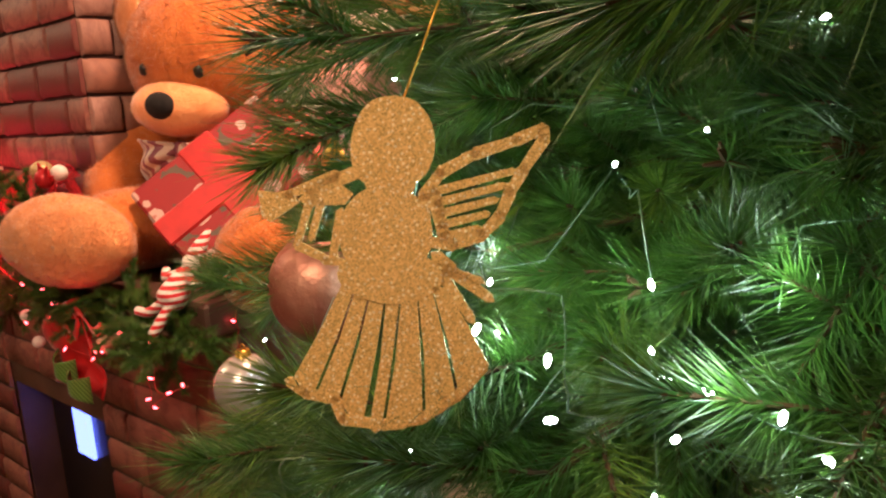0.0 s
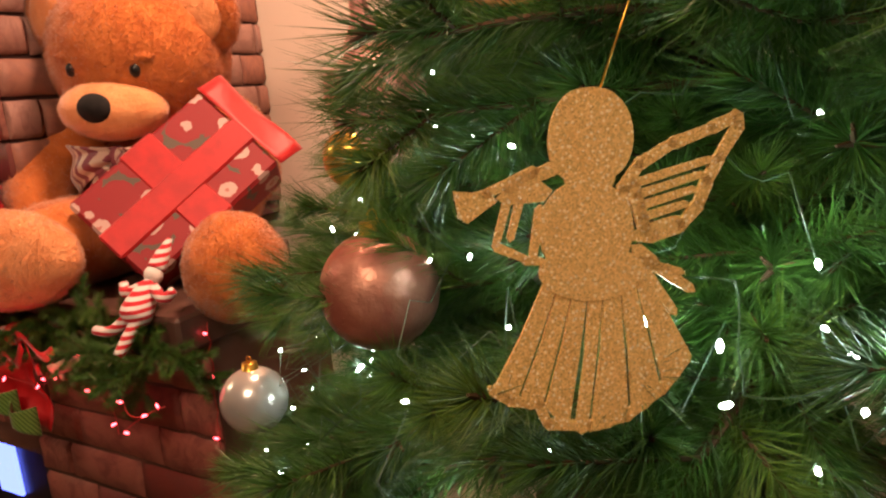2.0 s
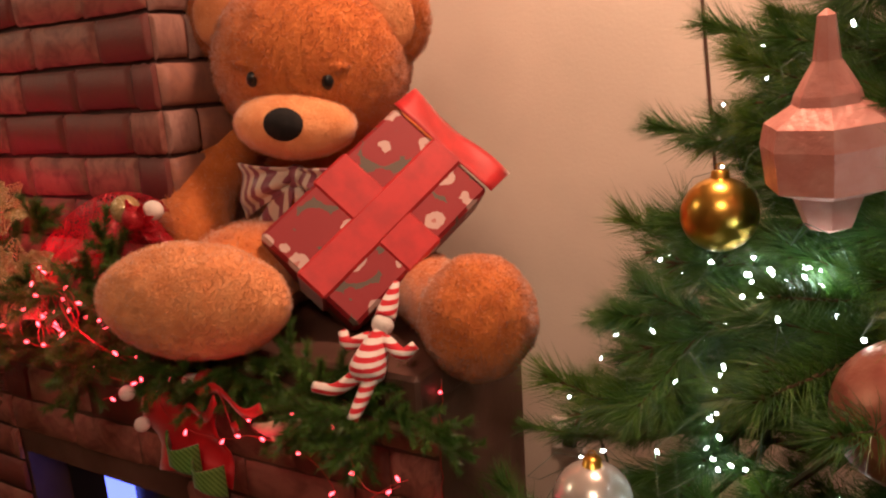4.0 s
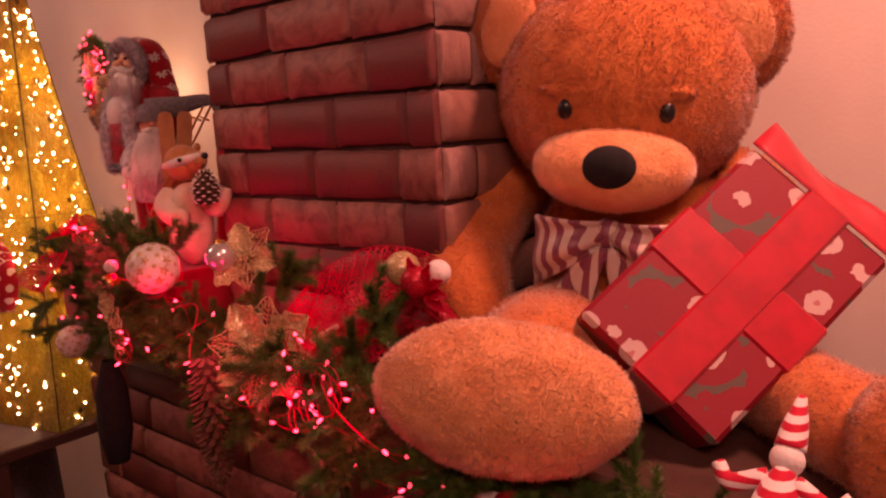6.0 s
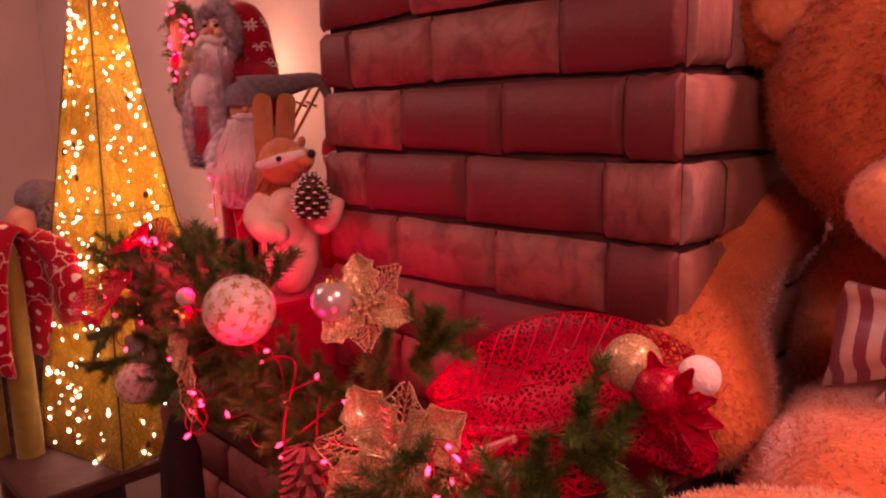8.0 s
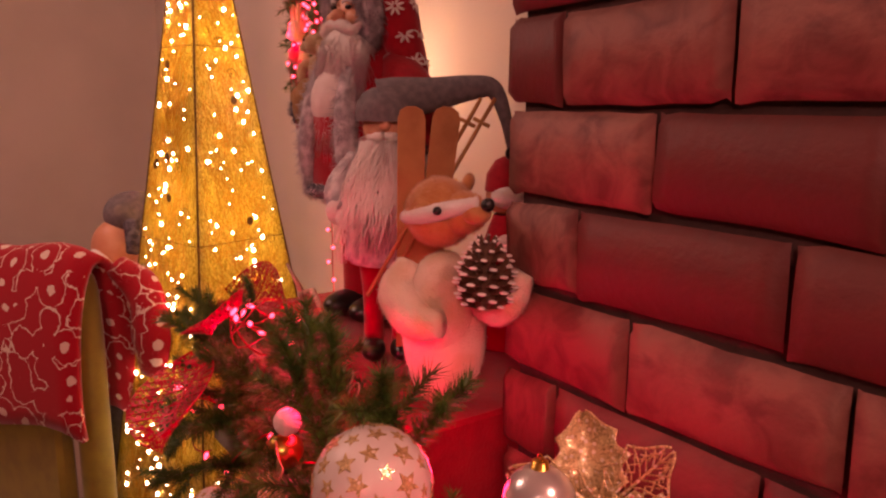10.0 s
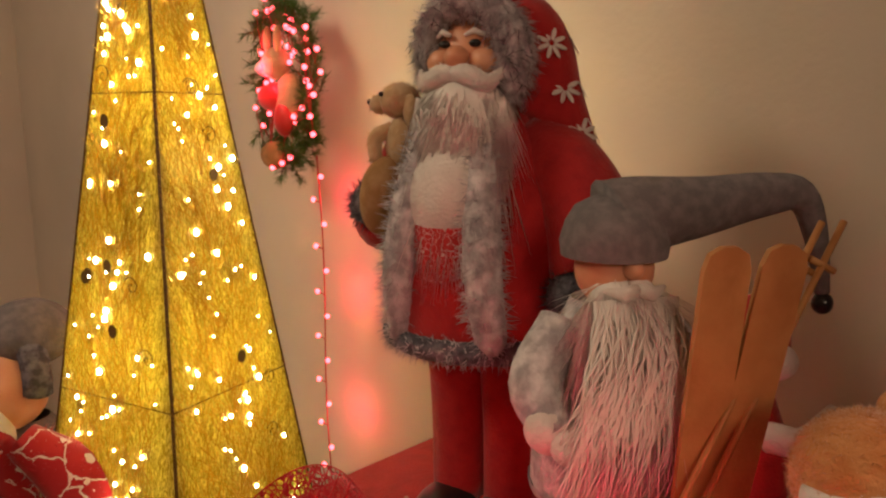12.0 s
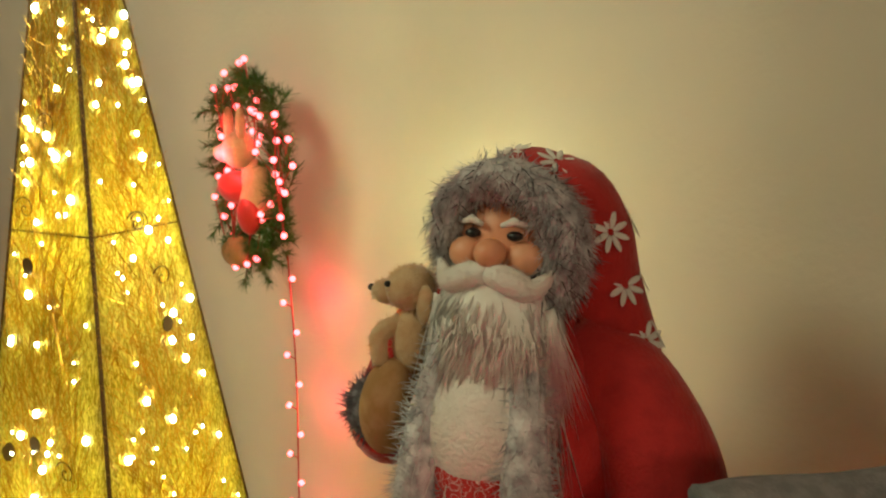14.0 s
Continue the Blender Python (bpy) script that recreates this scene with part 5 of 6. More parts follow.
def fox():
    f = thing("plush_fox", (-1.854, 0.676, RISE), "tan and white fleece fox figure holding a frosted pine cone", "fox figure")
    R = rot(0, 0, 40)
    b = np.array((-1.854, 0.676, RISE))

    def at(x, y, z):
        return b + R @ np.array((x, y, z))
    k = 5000
    part("body", Shape().blob(at(0, 0.0, 0.13), (0.068, 0.062, 0.13), R, seg=(32, 24), lump=0.002, grain=40).blob(at(0, -0.015, 0.17), (0.058, 0.058, 0.09), R, seg=(28, 20)).fuzz(7000, 0.006, 0.0012, 0, (0, 0, -0.3), 0.5), M["foxbody"], f, "cream and tan fleece body")
    part("head", Shape().blob(at(-0.005, -0.005, 0.322), (0.055, 0.055, 0.055), R, seg=(28, 20)).blob(at(0.03, -0.022, 0.325), (0.044, 0.036, 0.034), R, seg=(24, 16)).fuzz(k, 0.006, 0.0012, 0, (0, 0, -0.2), 0.5), M["foxfur"], f, "tan fleece head")
    part("cheek", Shape().tube([at(-0.058, -0.02, 0.315), at(-0.02, -0.048, 0.322), at(0.025, -0.054, 0.334), at(0.066, -0.05, 0.345)], (0.010, 0.015, 0.013, 0.009), 0, 12).fuzz(900, 0.005, 0.0011, 0), M["white"], f, "white stripe along the cheek")
    part("snout", Shape().blob(at(0.06, -0.042, 0.328), (0.024, 0.022, 0.018), R), M["foxfur"], f)
    part("nose", Shape().blob(at(0.080, -0.052, 0.342), 0.0105, R), M["black"], f, "round black nose")
    part("eye", Shape().blob(at(0.008, -0.0705, 0.333), 0.0068, R), M["black"], f, "round black eye")
    part("ear", Shape().blob(at(0.03, 0.035, 0.365), (0.01, 0.016, 0.016), R @ rot(0, 15, 0)), M["foxfur"], f)
    part("arm", Shape().tube([at(-0.05, -0.01, 0.235), at(-0.062, -0.04, 0.195), at(-0.02, -0.08, 0.165), at(0.02, -0.09, 0.165)], (0.026, 0.034, 0.03, 0.02), 0, 14).fuzz(1800, 0.006, 0.0012), M["foxbody"], f)
    part("arm", Shape().tube([at(0.05, -0.01, 0.205), at(0.09, -0.03, 0.18), at(0.118, -0.04, 0.205), at(0.132, -0.04, 0.24)], (0.026, 0.028, 0.025, 0.018), 0, 14).fuzz(1800, 0.006, 0.0012), M["foxbody"], f)
    part("pine_cone", pine_cone(Shape(), at(0.085, -0.085, 0.245), 0.043, 0.105, 0, 1, unit(R @ np.array((0.05, -0.1, 1))), 9, 8), [M["cone"], M["snow"]], f, "dark pine cone with frosted tips", smooth=False)
    f.scale = (0.60,) * 3
    return f


fox()

# small doll half hidden by the chimney
s = Shape()
b = np.array((-1.975, 0.85, RISE))
s.lathe([(0.055, 0.0), (0.06, 0.05), (0.045, 0.18), (0.02, 0.25)], b, None, 0, 20)
s.blob(b + (0, 0, 0.285), (0.036, 0.034, 0.036), m=1).blob(b + (0.02, -0.01, 0.285), (0.03, 0.03, 0.022), m=2)
s.lathe([(0.037, 0.295), (0.034, 0.325), (0.018, 0.35), (0.001, 0.358)], b, None, 0, 18)
s.tube([b + (0.03, -0.02, 0.2), b + (0.07, -0.03, 0.21), b + (0.10, -0.03, 0.25)], (0.018, 0.016, 0.013), 2, 10)
single("red_cap_doll", s, [M["redcloth"], M["skin"], M["white"]], tuple(b), "small doll in a red cap and coat beside the chimney", "doll").scale = (0.65,) * 3

# grey doll beyond the golden tree
s = Shape()
b = np.array((-2.83, 0.60, 0.0))
s.lathe([(0.12, 0.0), (0.13, 0.4), (0.12, 0.9), (0.105, 1.12), (0.085, 1.2), (0.03, 1.26)], b, None, 0, 24)
s.blob(b + (0.01, -0.02, 1.31), (0.052, 0.05, 0.058), m=2)
s.blob(b + (0.02, -0.055, 1.25), (0.048, 0.035, 0.07), m=1)
s.tube([b + (0.01 + 0.055 * math.cos(t), 0, 1.325 + 0.055 * math.sin(t)) for t in np.linspace(-0.3, math.pi + 0.3, 14)], 0.018, 3, 10)
s.blob(b + (0.01, 0.012, 1.375), (0.055, 0.055, 0.045), m=0)
s.tube([b + (-0.09, -0.02, 1.16), b + (-0.1, -0.09, 1.10), b + (0.03, -0.13, 1.10)], (0.04, 0.04, 0.03), 0, 12)
s.blob(b + (0.05, -0.13, 1.10), (0.028, 0.026, 0.03), m=4)
single("grey_santa_figure", s, [M["greycloth"], M["beard"], M["skin"], M["darkfur"], M["wood"]], tuple(b), "tall grey Santa figure standing on the floor beyond the golden tree", "figurine")


# ---- chair with a cap over its back ----
def chair():
    c = thing("chair", (-2.68, 0.40, 0), "mustard velvet chair under a red and white cap", "chair")
    part("back_post", Shape().tube([(-2.585, 0.47, 0.3), (-2.60, 0.475, 1.0), (-2.615, 0.478, 1.25), (-2.625, 0.47, 1.305), (-2.65, 0.45, 1.32)], (0.028, 0.027, 0.026, 0.024, 0.02), 0, 14), M["mustard"], c)
    part("backrest", Shape().box((-2.77, 0.36, 1.05), (0.32, 0.035, 0.46), (0, 0, 28), bevel=0.015), M["mustard"], c, smooth=False)
    part("seat", Shape().box((-2.66, 0.17, 0.46), (0.42, 0.42, 0.08), (0, 0, 28), bevel=0.03), M["mustard"], c, smooth=False)
    for x, y in ((-2.58, 0.42), (-2.86, 0.27), (-2.74, -0.03), (-2.47, 0.1)):
        part("leg", Shape().box((x, y, 0.21), (0.035, 0.035, 0.42)), M["wood_dark"], c, smooth=False)
    g = np.zeros((24, 9, 3))
    for i in range(24):
        a = -0.35 + (math.pi + 0.7) * i / 23
        for j in range(9):
            u = j / 8
            p = np.array((-2.575, 0.50)) + u * np.array((-0.30, -0.20))
            q = np.array((0.35, -0.6)) * math.cos(a) * 0.085
            g[i, j] = (p[0] + q[0] * (1 + 0.3 * u), p[1] + q[1], 1.13 + 0.225 * max(math.sin(a), -0.3) + 0.012 * math.sin(8 * u) - 0.03 * abs(u - 0.6))
    cap = thing("knitted_cap", (-2.6, 0.47, 1.2), "red and white knitted cap draped over the chair back", "cap")
    part("crown", Shape().sheet(g, 0, 0.012).fuzz(2500, 0.005, 0.001), M["scarf"], cap)
    s = Shape().tube([(-2.60, 0.53, 1.32), (-2.56, 0.57, 1.27), (-2.545, 0.58, 1.2), (-2.55, 0.575, 1.14)], (0.02, 0.035, 0.045, 0.03), 0, 14)
    s.fuzz(600, 0.01, 0.0016)
    part("tail", s, M["scarf"], cap, "hanging tail of the cap")


chair()


# ---- wreath and its string of lights ----
def wreath():
    c = np.array((-2.665, 0.93, 1.70))
    w = thing("wreath", tuple(c), "oval green wall wreath wound with red fairy lights and toys", "wreath")
    s, lights = Shape(), []
    for k in range(230):
        a = 2 * np.pi * k / 230
        p = c + np.array((0.054 * math.cos(a), -0.006, 0.1 * math.sin(a))) + rng.normal(size=3) * 0.008
        t = np.array((-0.062 * math.sin(a), 0, 0.108 * math.cos(a)))
        d = unit(t) + rng.normal(size=3) * 0.5 + (0, -0.3, 0)
        needle_twig(s, p, p + unit(d) * 0.024, 40, 0.017, 0.0012, 0, 0.001)
    part("greenery", s, [M["needle"], M["bark"], M["needle"]], w, "short green needles", smooth=False)
    part("toy", Shape().blob(c + (0.015, -0.015, -0.03), (0.024, 0.018, 0.045)).blob(c + (0.0, -0.025, 0.025), (0.021, 0.02, 0.022)).blob(c + (0.012, -0.03, 0.055), (0.006, 0.006, 0.02)).blob(c + (-0.012, -0.03, 0.055), (0.006, 0.006, 0.02)), M["tanplush"], w, "small tan toy in the middle")
    part("pale_toy", Shape().blob(c + (-0.03, -0.02, 0.02), (0.022, 0.016, 0.012)), M["white"], w, "small pale toy")
    part("low_toy", Shape().blob(c + (-0.02, -0.018, -0.1), (0.028, 0.018, 0.02)), M["brownfelt"], w, "small brown toy")
    part("red_bow", Shape().blob(c + (-0.012, -0.022, -0.02), (0.036, 0.014, 0.02)).blob(c + (0.016, -0.026, -0.05), (0.018, 0.012, 0.024)), M["ribbon"], w, "red cloth bow")
    made = Shape().blob((0, 0, 0), 0.0038, seg=(8, 6)).data("bulb", M["led_red"])
    wire = []
    for k in range(64):
        a = k * 0.55
        q = 0.8 + 0.35 * math.sin(k * 1.7)
        p = c + np.array((0.008 + 0.066 * q * math.cos(a), -0.02 - 0.008 * math.sin(k), 0.112 * q * math.sin(a)))
        wire.append(p)
        ob = new("bulb", made)
        ob.parent, ob.location = w, Vector(p) - w.location
    part("wire", Shape().tube(wire, 0.0009, 0, 4), M["wire_red"], w)
    pts = np.array([(-2.632 + 0.004 * math.sin(z * 14) + 0.012 * (1.6 - z) / 0.5, 0.945, z) for z in np.linspace(1.60, 0.95, 40)])
    bulbs = []
    s = Shape().tube(pts, 0.0011, 0, 5)
    for i in range(2, 39, 2):
        d = np.array((0.011 * (1 if i % 4 else -1), -0.004, 0.004))
        s.tube([pts[i], pts[i] + d], 0.0009, 0, 4)
        bulbs.append(pts[i] + d)
    st = thing("red_light_string", tuple(pts[0]), "red wire string with small red bulbs hanging down the wall", "string lights")
    part("wire", s, M["wire_red"], st)
    for k, p in enumerate(bulbs):
        ob = new("bulb", made)
        ob.parent, ob.location = st, Vector(p) - st.location


wreath()


# ---- garland along the mantel ----
def sprig(seed, n=560, length=0.11):
    s = Shape()
    r = np.random.default_rng(seed)
    needle_twig(s, (0, 0, 0), (length, 0, 0.01), n, 0.019, 0.0013, 0, 0.0016, 0.6)
    for k in range(3):
        t = 0.25 + 0.2 * k
        a = (1 if k % 2 else -1) * r.uniform(0.5, 0.9)
        needle_twig(s, (length * t, 0, 0.01 * t), (length * t + 0.055 * math.cos(a), 0.055 * math.sin(a), r.uniform(-0.02, 0.025)), n // 3, 0.019, 0.0013, 0, 0.0013, 0.6)
    return s.data("sprig", [M["needle"], M["bark"]], False)


SPRIGS = [sprig(k) for k in range(3)]


def garland_line(u):
    """Middle of the garland from its far end (0) to its near end (1)."""
    x = -2.08 + 1.38 * u
    low = min(1.0, max(0.0, (u - 0.58) / 0.1))
    return np.array((x, 0.555 + 0.03 * math.sin(5 * u) * (1 - low) + 0.03 * low, TOP + 0.10 * (1 - u) ** 1.2 + 0.015 * math.sin(11 * u) - 0.01 - 0.045 * low))


def garland():
    g = thing("garland", (-1.5, 0.55, TOP), "green pine garland with red lights laid along the mantel edge", "garland")
    part("stem", Shape().tube([garland_line(u) for u in np.linspace(0, 1, 40)], 0.006, 0, 7), M["bark"], g)
    for k in range(150):
        u = (k * 0.618034) % 1
        p = garland_line(u)
        thick = 1.0 if u < 0.62 else 0.55
        d = np.array((rng.normal() * 0.8, -0.5 + rng.normal() * 0.6, rng.normal() * 0.6 + 0.25)) if u < 0.62 else np.array((rng.normal(), -0.35 + rng.normal() * 0.4, rng.normal() * 0.25 - 0.15))
        ob = new("sprig", SPRIGS[k % 3])
        ob.parent = g
        q = p + rng.normal(size=3) * np.array((0.02, 0.025, 0.03)) * thick
        place(ob, Vector(q) - g.location, unit(d), rng.uniform(0, 6), rng.uniform(0.7, 1.1) * (0.8 + 0.2 * thick))
    for p, d in (((-1.80, 0.52, 1.30), (0.1, -0.1, 1)), ((-1.74, 0.54, 1.31), (0.5, 0, 0.9)), ((-1.90, 0.54, 1.30), (0.4, 0, 0.8)), ((-1.98, 0.52, 1.31), (-0.9, 0, 0.5)),
                 ((-1.5, 0.6, 1.28), (0.8, 0, 0.7)), ((-1.27, 0.59, 1.25), (0.3, -0.3, 0.6))):
        for k in range(2):
            ob = new("sprig", SPRIGS[k])
            ob.parent = g
            place(ob, Vector(p) - g.location, unit(np.asarray(d) + rng.normal(size=3) * 0.15), rng.uniform(0, 6), 0.95)
    # the far end lies up on the raised part
    for k in range(15):
        t = (k * 0.618034) % 1
        p = np.array((-2.20 + 0.32 * t, 0.60 + 0.03 * rng.normal(), RISE + 0.005 + 0.02 * rng.random()))
        ob = new("sprig", SPRIGS[k % 3])
        ob.parent = g
        place(ob, Vector(p) - g.location, unit((rng.normal(), -0.5 + 0.5 * rng.normal(), 0.15 + 0.35 * rng.random())), rng.uniform(0, 6), rng.uniform(0.45, 0.7))
    return g


garland()


def leaf_grid(base, d, nrm, length, width, lobes=4, curl=0.25):
    """A pointed leaf with a notched rim and a curl."""
    d, nrm = unit(d), unit(nrm)
    side = np.cross(nrm, d)
    g = np.zeros((25, 7, 3))
    for i in range(25):
        t = i / 24
        w = width * (math.sin(math.pi * min(1, t * 0.96 + 0.03)) ** 0.8) * (1 - 0.28 * abs(math.sin(lobes * math.pi * t)))
        for j in range(7):
            q = j / 3 - 1
            g[i, j] = np.asarray(base) + d * length * t + side * w * 0.5 * q + nrm * (0.18 * width * q * q + curl * length * t * (1 - t) - 0.05 * length * t * t)
    return g


def lace_leaf(s, base, d, nrm, length, width, m=0, ribs=9):
    """An openwork leaf: midrib, side ribs and a rim of fine wire-thin strips."""
    g = leaf_grid(base, d, nrm, length, width, 3, 0.2)
    s.tube(g[:, 3], np.linspace(0.0016, 0.0006, 25), m, 5)
    s.tube(g[:, 0], 0.0009, m, 4).tube(g[:, 6], 0.0009, m, 4)
    for k in range(ribs):
        i = 2 + int(20 * k / ribs)
        for a, b, c in ((3, 2, 0), (3, 4, 6)):
            s.tube([g[i, a], g[min(24, i + 2), b], g[min(24, i + 4), c]], 0.0007, m, 4)
        j = min(24, i + 3)
        for a, b in ((1, 2), (4, 5)):
            s.tube([g[i, a], g[j, b]], 0.0006, m, 4)
            s.tube([g[j, a], g[i, b]], 0.0006, m, 4)
    return s


def poinsettia(c, r, nrm, label, petals=8):
    c = np.asarray(c, float)
    F = frame_of(nrm)
    f = thing("poinsettia_flower", tuple(c), label, "artificial flower", "gold glitter flowers")
    for k in range(petals):
        a = 2 * np.pi * k / petals + 0.2
        d = F[:, 0] * math.cos(a) + F[:, 1] * math.sin(a) + F[:, 2] * (0.15 if k % 2 else 0.35)
        if k % 2:
            part("petal", Shape().sheet(leaf_grid(c, d, F[:, 2], r, r * 0.85, 4), 0, 0.0012), M["goldfoil"], f)
        else:
            part("lace_petal", lace_leaf(Shape(), c, d, F[:, 2], r * 1.0, r * 0.7), M["goldfoil"], f)
    s = Shape()
    for k in range(22):
        d = F[:, 2] + rng.normal(size=3) * 0.45
        s.tube([c, c + unit(d) * r * 0.28], 0.0012, 0, 5)
        s.blob(c + unit(d) * r * 0.28, 0.0024, seg=(8, 6))
    part("stamen", s, M["goldfoil"], f, kind="stuff")
    return f


poinsettia((-1.425, 0.515, 1.235), 0.078, (0.55, -0.8, 0.25), "gold glitter poinsettia with lace petals on the garland")
poinsettia((-1.575, 0.60, 1.335), 0.062, (0.45, -0.75, 0.5), "upright gold glitter poinsettia behind the bauble on the garland", 6)
s = Shape()
s.sheet(leaf_grid((-1.86, 0.505, 1.30), (0.5, -0.2, -0.75), (0.4, -0.9, 0.2), 0.10, 0.04, 4), 0, 0.0012)
single("gold_leaf", s, M["goldfoil"], (-1.86, 0.505, 1.3), "single gold glitter leaf hanging on the garland", "artificial leaf")
s = lace_leaf(Shape(), (-1.78, 0.48, 1.26), (0.4, -0.2, -0.9), (0.3, -0.95, 0.2), 0.08, 0.035)
single("gold_lace_leaf", s, M["goldfoil"], (-1.78, 0.48, 1.26), "gold lace leaf hanging on the garland", "artificial leaf")

# red lace leaves and fabric fan
for base, d, ln, w in (((-1.46, 0.59, 1.25), (0.95, 0.22, 0.36), 0.28, 0.12), ((-1.45, 0.575, 1.215), (0.95, 0.1, 0.1), 0.2, 0.07), ((-2.06, 0.55, 1.36), (0.7, -0.5, 0.1), 0.12, 0.10), ((-2.30, 0.62, 1.31), (0.9, 0.1, 0.12), 0.16, 0.11), ((-2.2, 0.60, 1.31), (0.8, -0.4, 0.05), 0.14, 0.1), ((-2.02, 0.50, 1.33), (0.6, -0.6, -0.4), 0.12, 0.10)):
    g = leaf_grid(base, d, (0.25, -0.7, 0.65), ln, w, 0, 0.2)
    leaf = thing("red_lace_leaf", base, "large red glitter lace leaf tucked into the garland", "artificial leaf", "red lace leaves")
    part("web", Shape().sheet(g, 0, 0.0008), M["lacecloth"], leaf, "fine openwork web")
    vein = Shape().tube(g[:, 3], np.linspace(0.0016, 0.0006, 25), 0, 5).tube(g[:, 0], 0.0007, 0, 4).tube(g[:, 6], 0.0007, 0, 4)
    for k in range(3, 22, 2):
        for a, b, c in ((3, 2, 0), (3, 4, 6)):
            vein.tube([g[k, a], g[min(24, k + 1), b], g[min(24, k + 3), c]], 0.0008, 0, 4)
    part("vein", vein, M["tinsel"], leaf, "raised red veins")
g = np.zeros((14, 10, 3))
for i in range(14):
    for j in range(10):
        u, w = i / 13, j / 9
        g[i, j] = (-1.43 + 0.24 * u, 0.645 + 0.02 * math.sin(14 * w + 3 * u) + 0.01 * u, 1.20 + 0.05 * u + w * 0.13 * math.sin(math.pi * (0.12 + 0.85 * u)))
single("red_mesh_ribbon", Shape().sheet(g, 0, 0.001), M["lacecloth"], (-1.4, 0.64, 1.2), "sheer red mesh ribbon standing behind the garland", "ribbon")

def star_ball(p, r):
    b = ball(p, r, "starball", "white bauble printed with small gold stars", False, "garland baubles")
    s = Shape()
    for k in range(70):
        z = 1 - 2 * (k + 0.5) / 70
        n = np.array((math.sqrt(1 - z * z) * math.cos(2.39996 * k), math.sqrt(1 - z * z) * math.sin(2.39996 * k), z))
        q = 0.18 * r * (1 + 0.35 * math.sin(k * 1.9))
        s.plate([(q * (1 if i % 2 else 0.45) * math.cos(0.6283 * i + k), q * (1 if i % 2 else 0.45) * math.sin(0.6283 * i + k)) for i in range(10)], 0.0006, frame_of(n), np.asarray(p) + n * (r - 0.00005))
    part("star_print", s, M["goldfoil"], b, "small gold stars", smooth=False, kind="stuff")


star_ball((-1.696, 0.505, 1.329), 0.041)
star_ball((-2.0, 0.49, 1.165), 0.03)
ball((-1.595, 0.565, 1.345), 0.023, "silver", "pearly pink bauble on the garland", True, "garland baubles")
ball((-1.86, 0.51, 1.288), 0.017, "goldmetal", "small gold bauble on the garland", False, "garland baubles")
ball((-1.85, 0.51, 1.318), 0.012, "white", "small white pompom ball on the garland", False, "garland baubles")
ball((-1.228, 0.593, 1.352), 0.023, "goldfoil", "small gold glitter bauble on the garland", False, "garland baubles")
ball((-1.198, 0.585, 1.340), 0.02, "redball", "small red glitter bauble on the garland", False, "garland baubles")
ball((-1.178, 0.605, 1.350), 0.016, "white", "small white pompom ball on the garland", False, "garland baubles")
for k in range(7):
    a = -0.5 + 0.55 * k
    base = np.array((-1.195, 0.595, 1.325))
    s = Shape().sheet(leaf_grid(base, (math.cos(a), -0.25, 0.7 * math.sin(a)), (0.3, -0.9, 0.3), 0.05, 0.022, 3), 0, 0.0012)
    single("red_leaf", s, M["tinsel"], tuple(base), "red glitter leaf behind the small baubles", "artificial leaf", "red leaves")

s = pine_cone(Shape(), (-1.565, 0.505, 1.10), 0.034, 0.21, 0, None, (0.05, 0, -1), 17, 9, 1)
single("long_pine_cone", s, M["cone"], (-1.565, 0.505, 1.1), "long brown spruce cone hanging from the garland", "pine cone", smooth=False)
pc = np.array((-1.335, 0.545, 1.258))
peg = thing("clothes_peg", tuple(pc), "small red and white wooden peg on the garland", "peg")
part("half", Shape().box(pc + (0, 0, 0.005), (0.05, 0.007, 0.007), (0, -28, 20), bevel=0.002), M["pinkfoil"], peg, smooth=False)
part("half", Shape().box(pc + (0, -0.001, -0.004), (0.05, 0.007, 0.007), (0, -42, 20), bevel=0.002), M["redball"], peg, smooth=False)
s = Shape().lathe([(0.001, -0.2), (0.02, -0.195), (0.03, -0.14), (0.028, -0.06), (0.012, 0.0)], (-1.885, 0.50, 1.145), rot(0, 4, 0), 0, 16)
single("black_tassel", s, M["black_cloth"], (-1.885, 0.5, 1.14), "dark cloth tassel hanging below the garland", "tassel")


def red_strand(path, count, label="red wire string of lit red fairy lights in the garland"):
    pts = np.asarray(path)
    bulbs = []
    for i in np.linspace(1, len(pts) - 2, count).astype(int):
        d = rng.normal(size=3) + (0.2, -0.8, 0.2)
        bulbs.append((pts[i] + unit(d) * 0.006, d))
    return bulb_strand("string_lights", pts, bulbs, "wire_red", "led_red", label, "red fairy lights", 0.003, 0.0009)


for k in range(4):
    u = np.linspace(0.0, 0.64, 110)
    red_strand([garland_line(t) + np.array((0.01 * math.sin(60 * t + k), -0.05 - 0.03 * math.sin(41 * t + 2 * k), 0.045 * math.sin(33 * t + 1.6 * k) + 0.015)) for t in u], 11)
u = np.linspace(0.6, 1.0, 60)
for k in range(2):
    red_strand([garland_line(t) + np.array((0, -0.045 + 0.02 * math.sin(50 * t + k), -0.03 - 0.05 * k + 0.03 * math.sin(37 * t + 2 * k))) for t in u], 11)
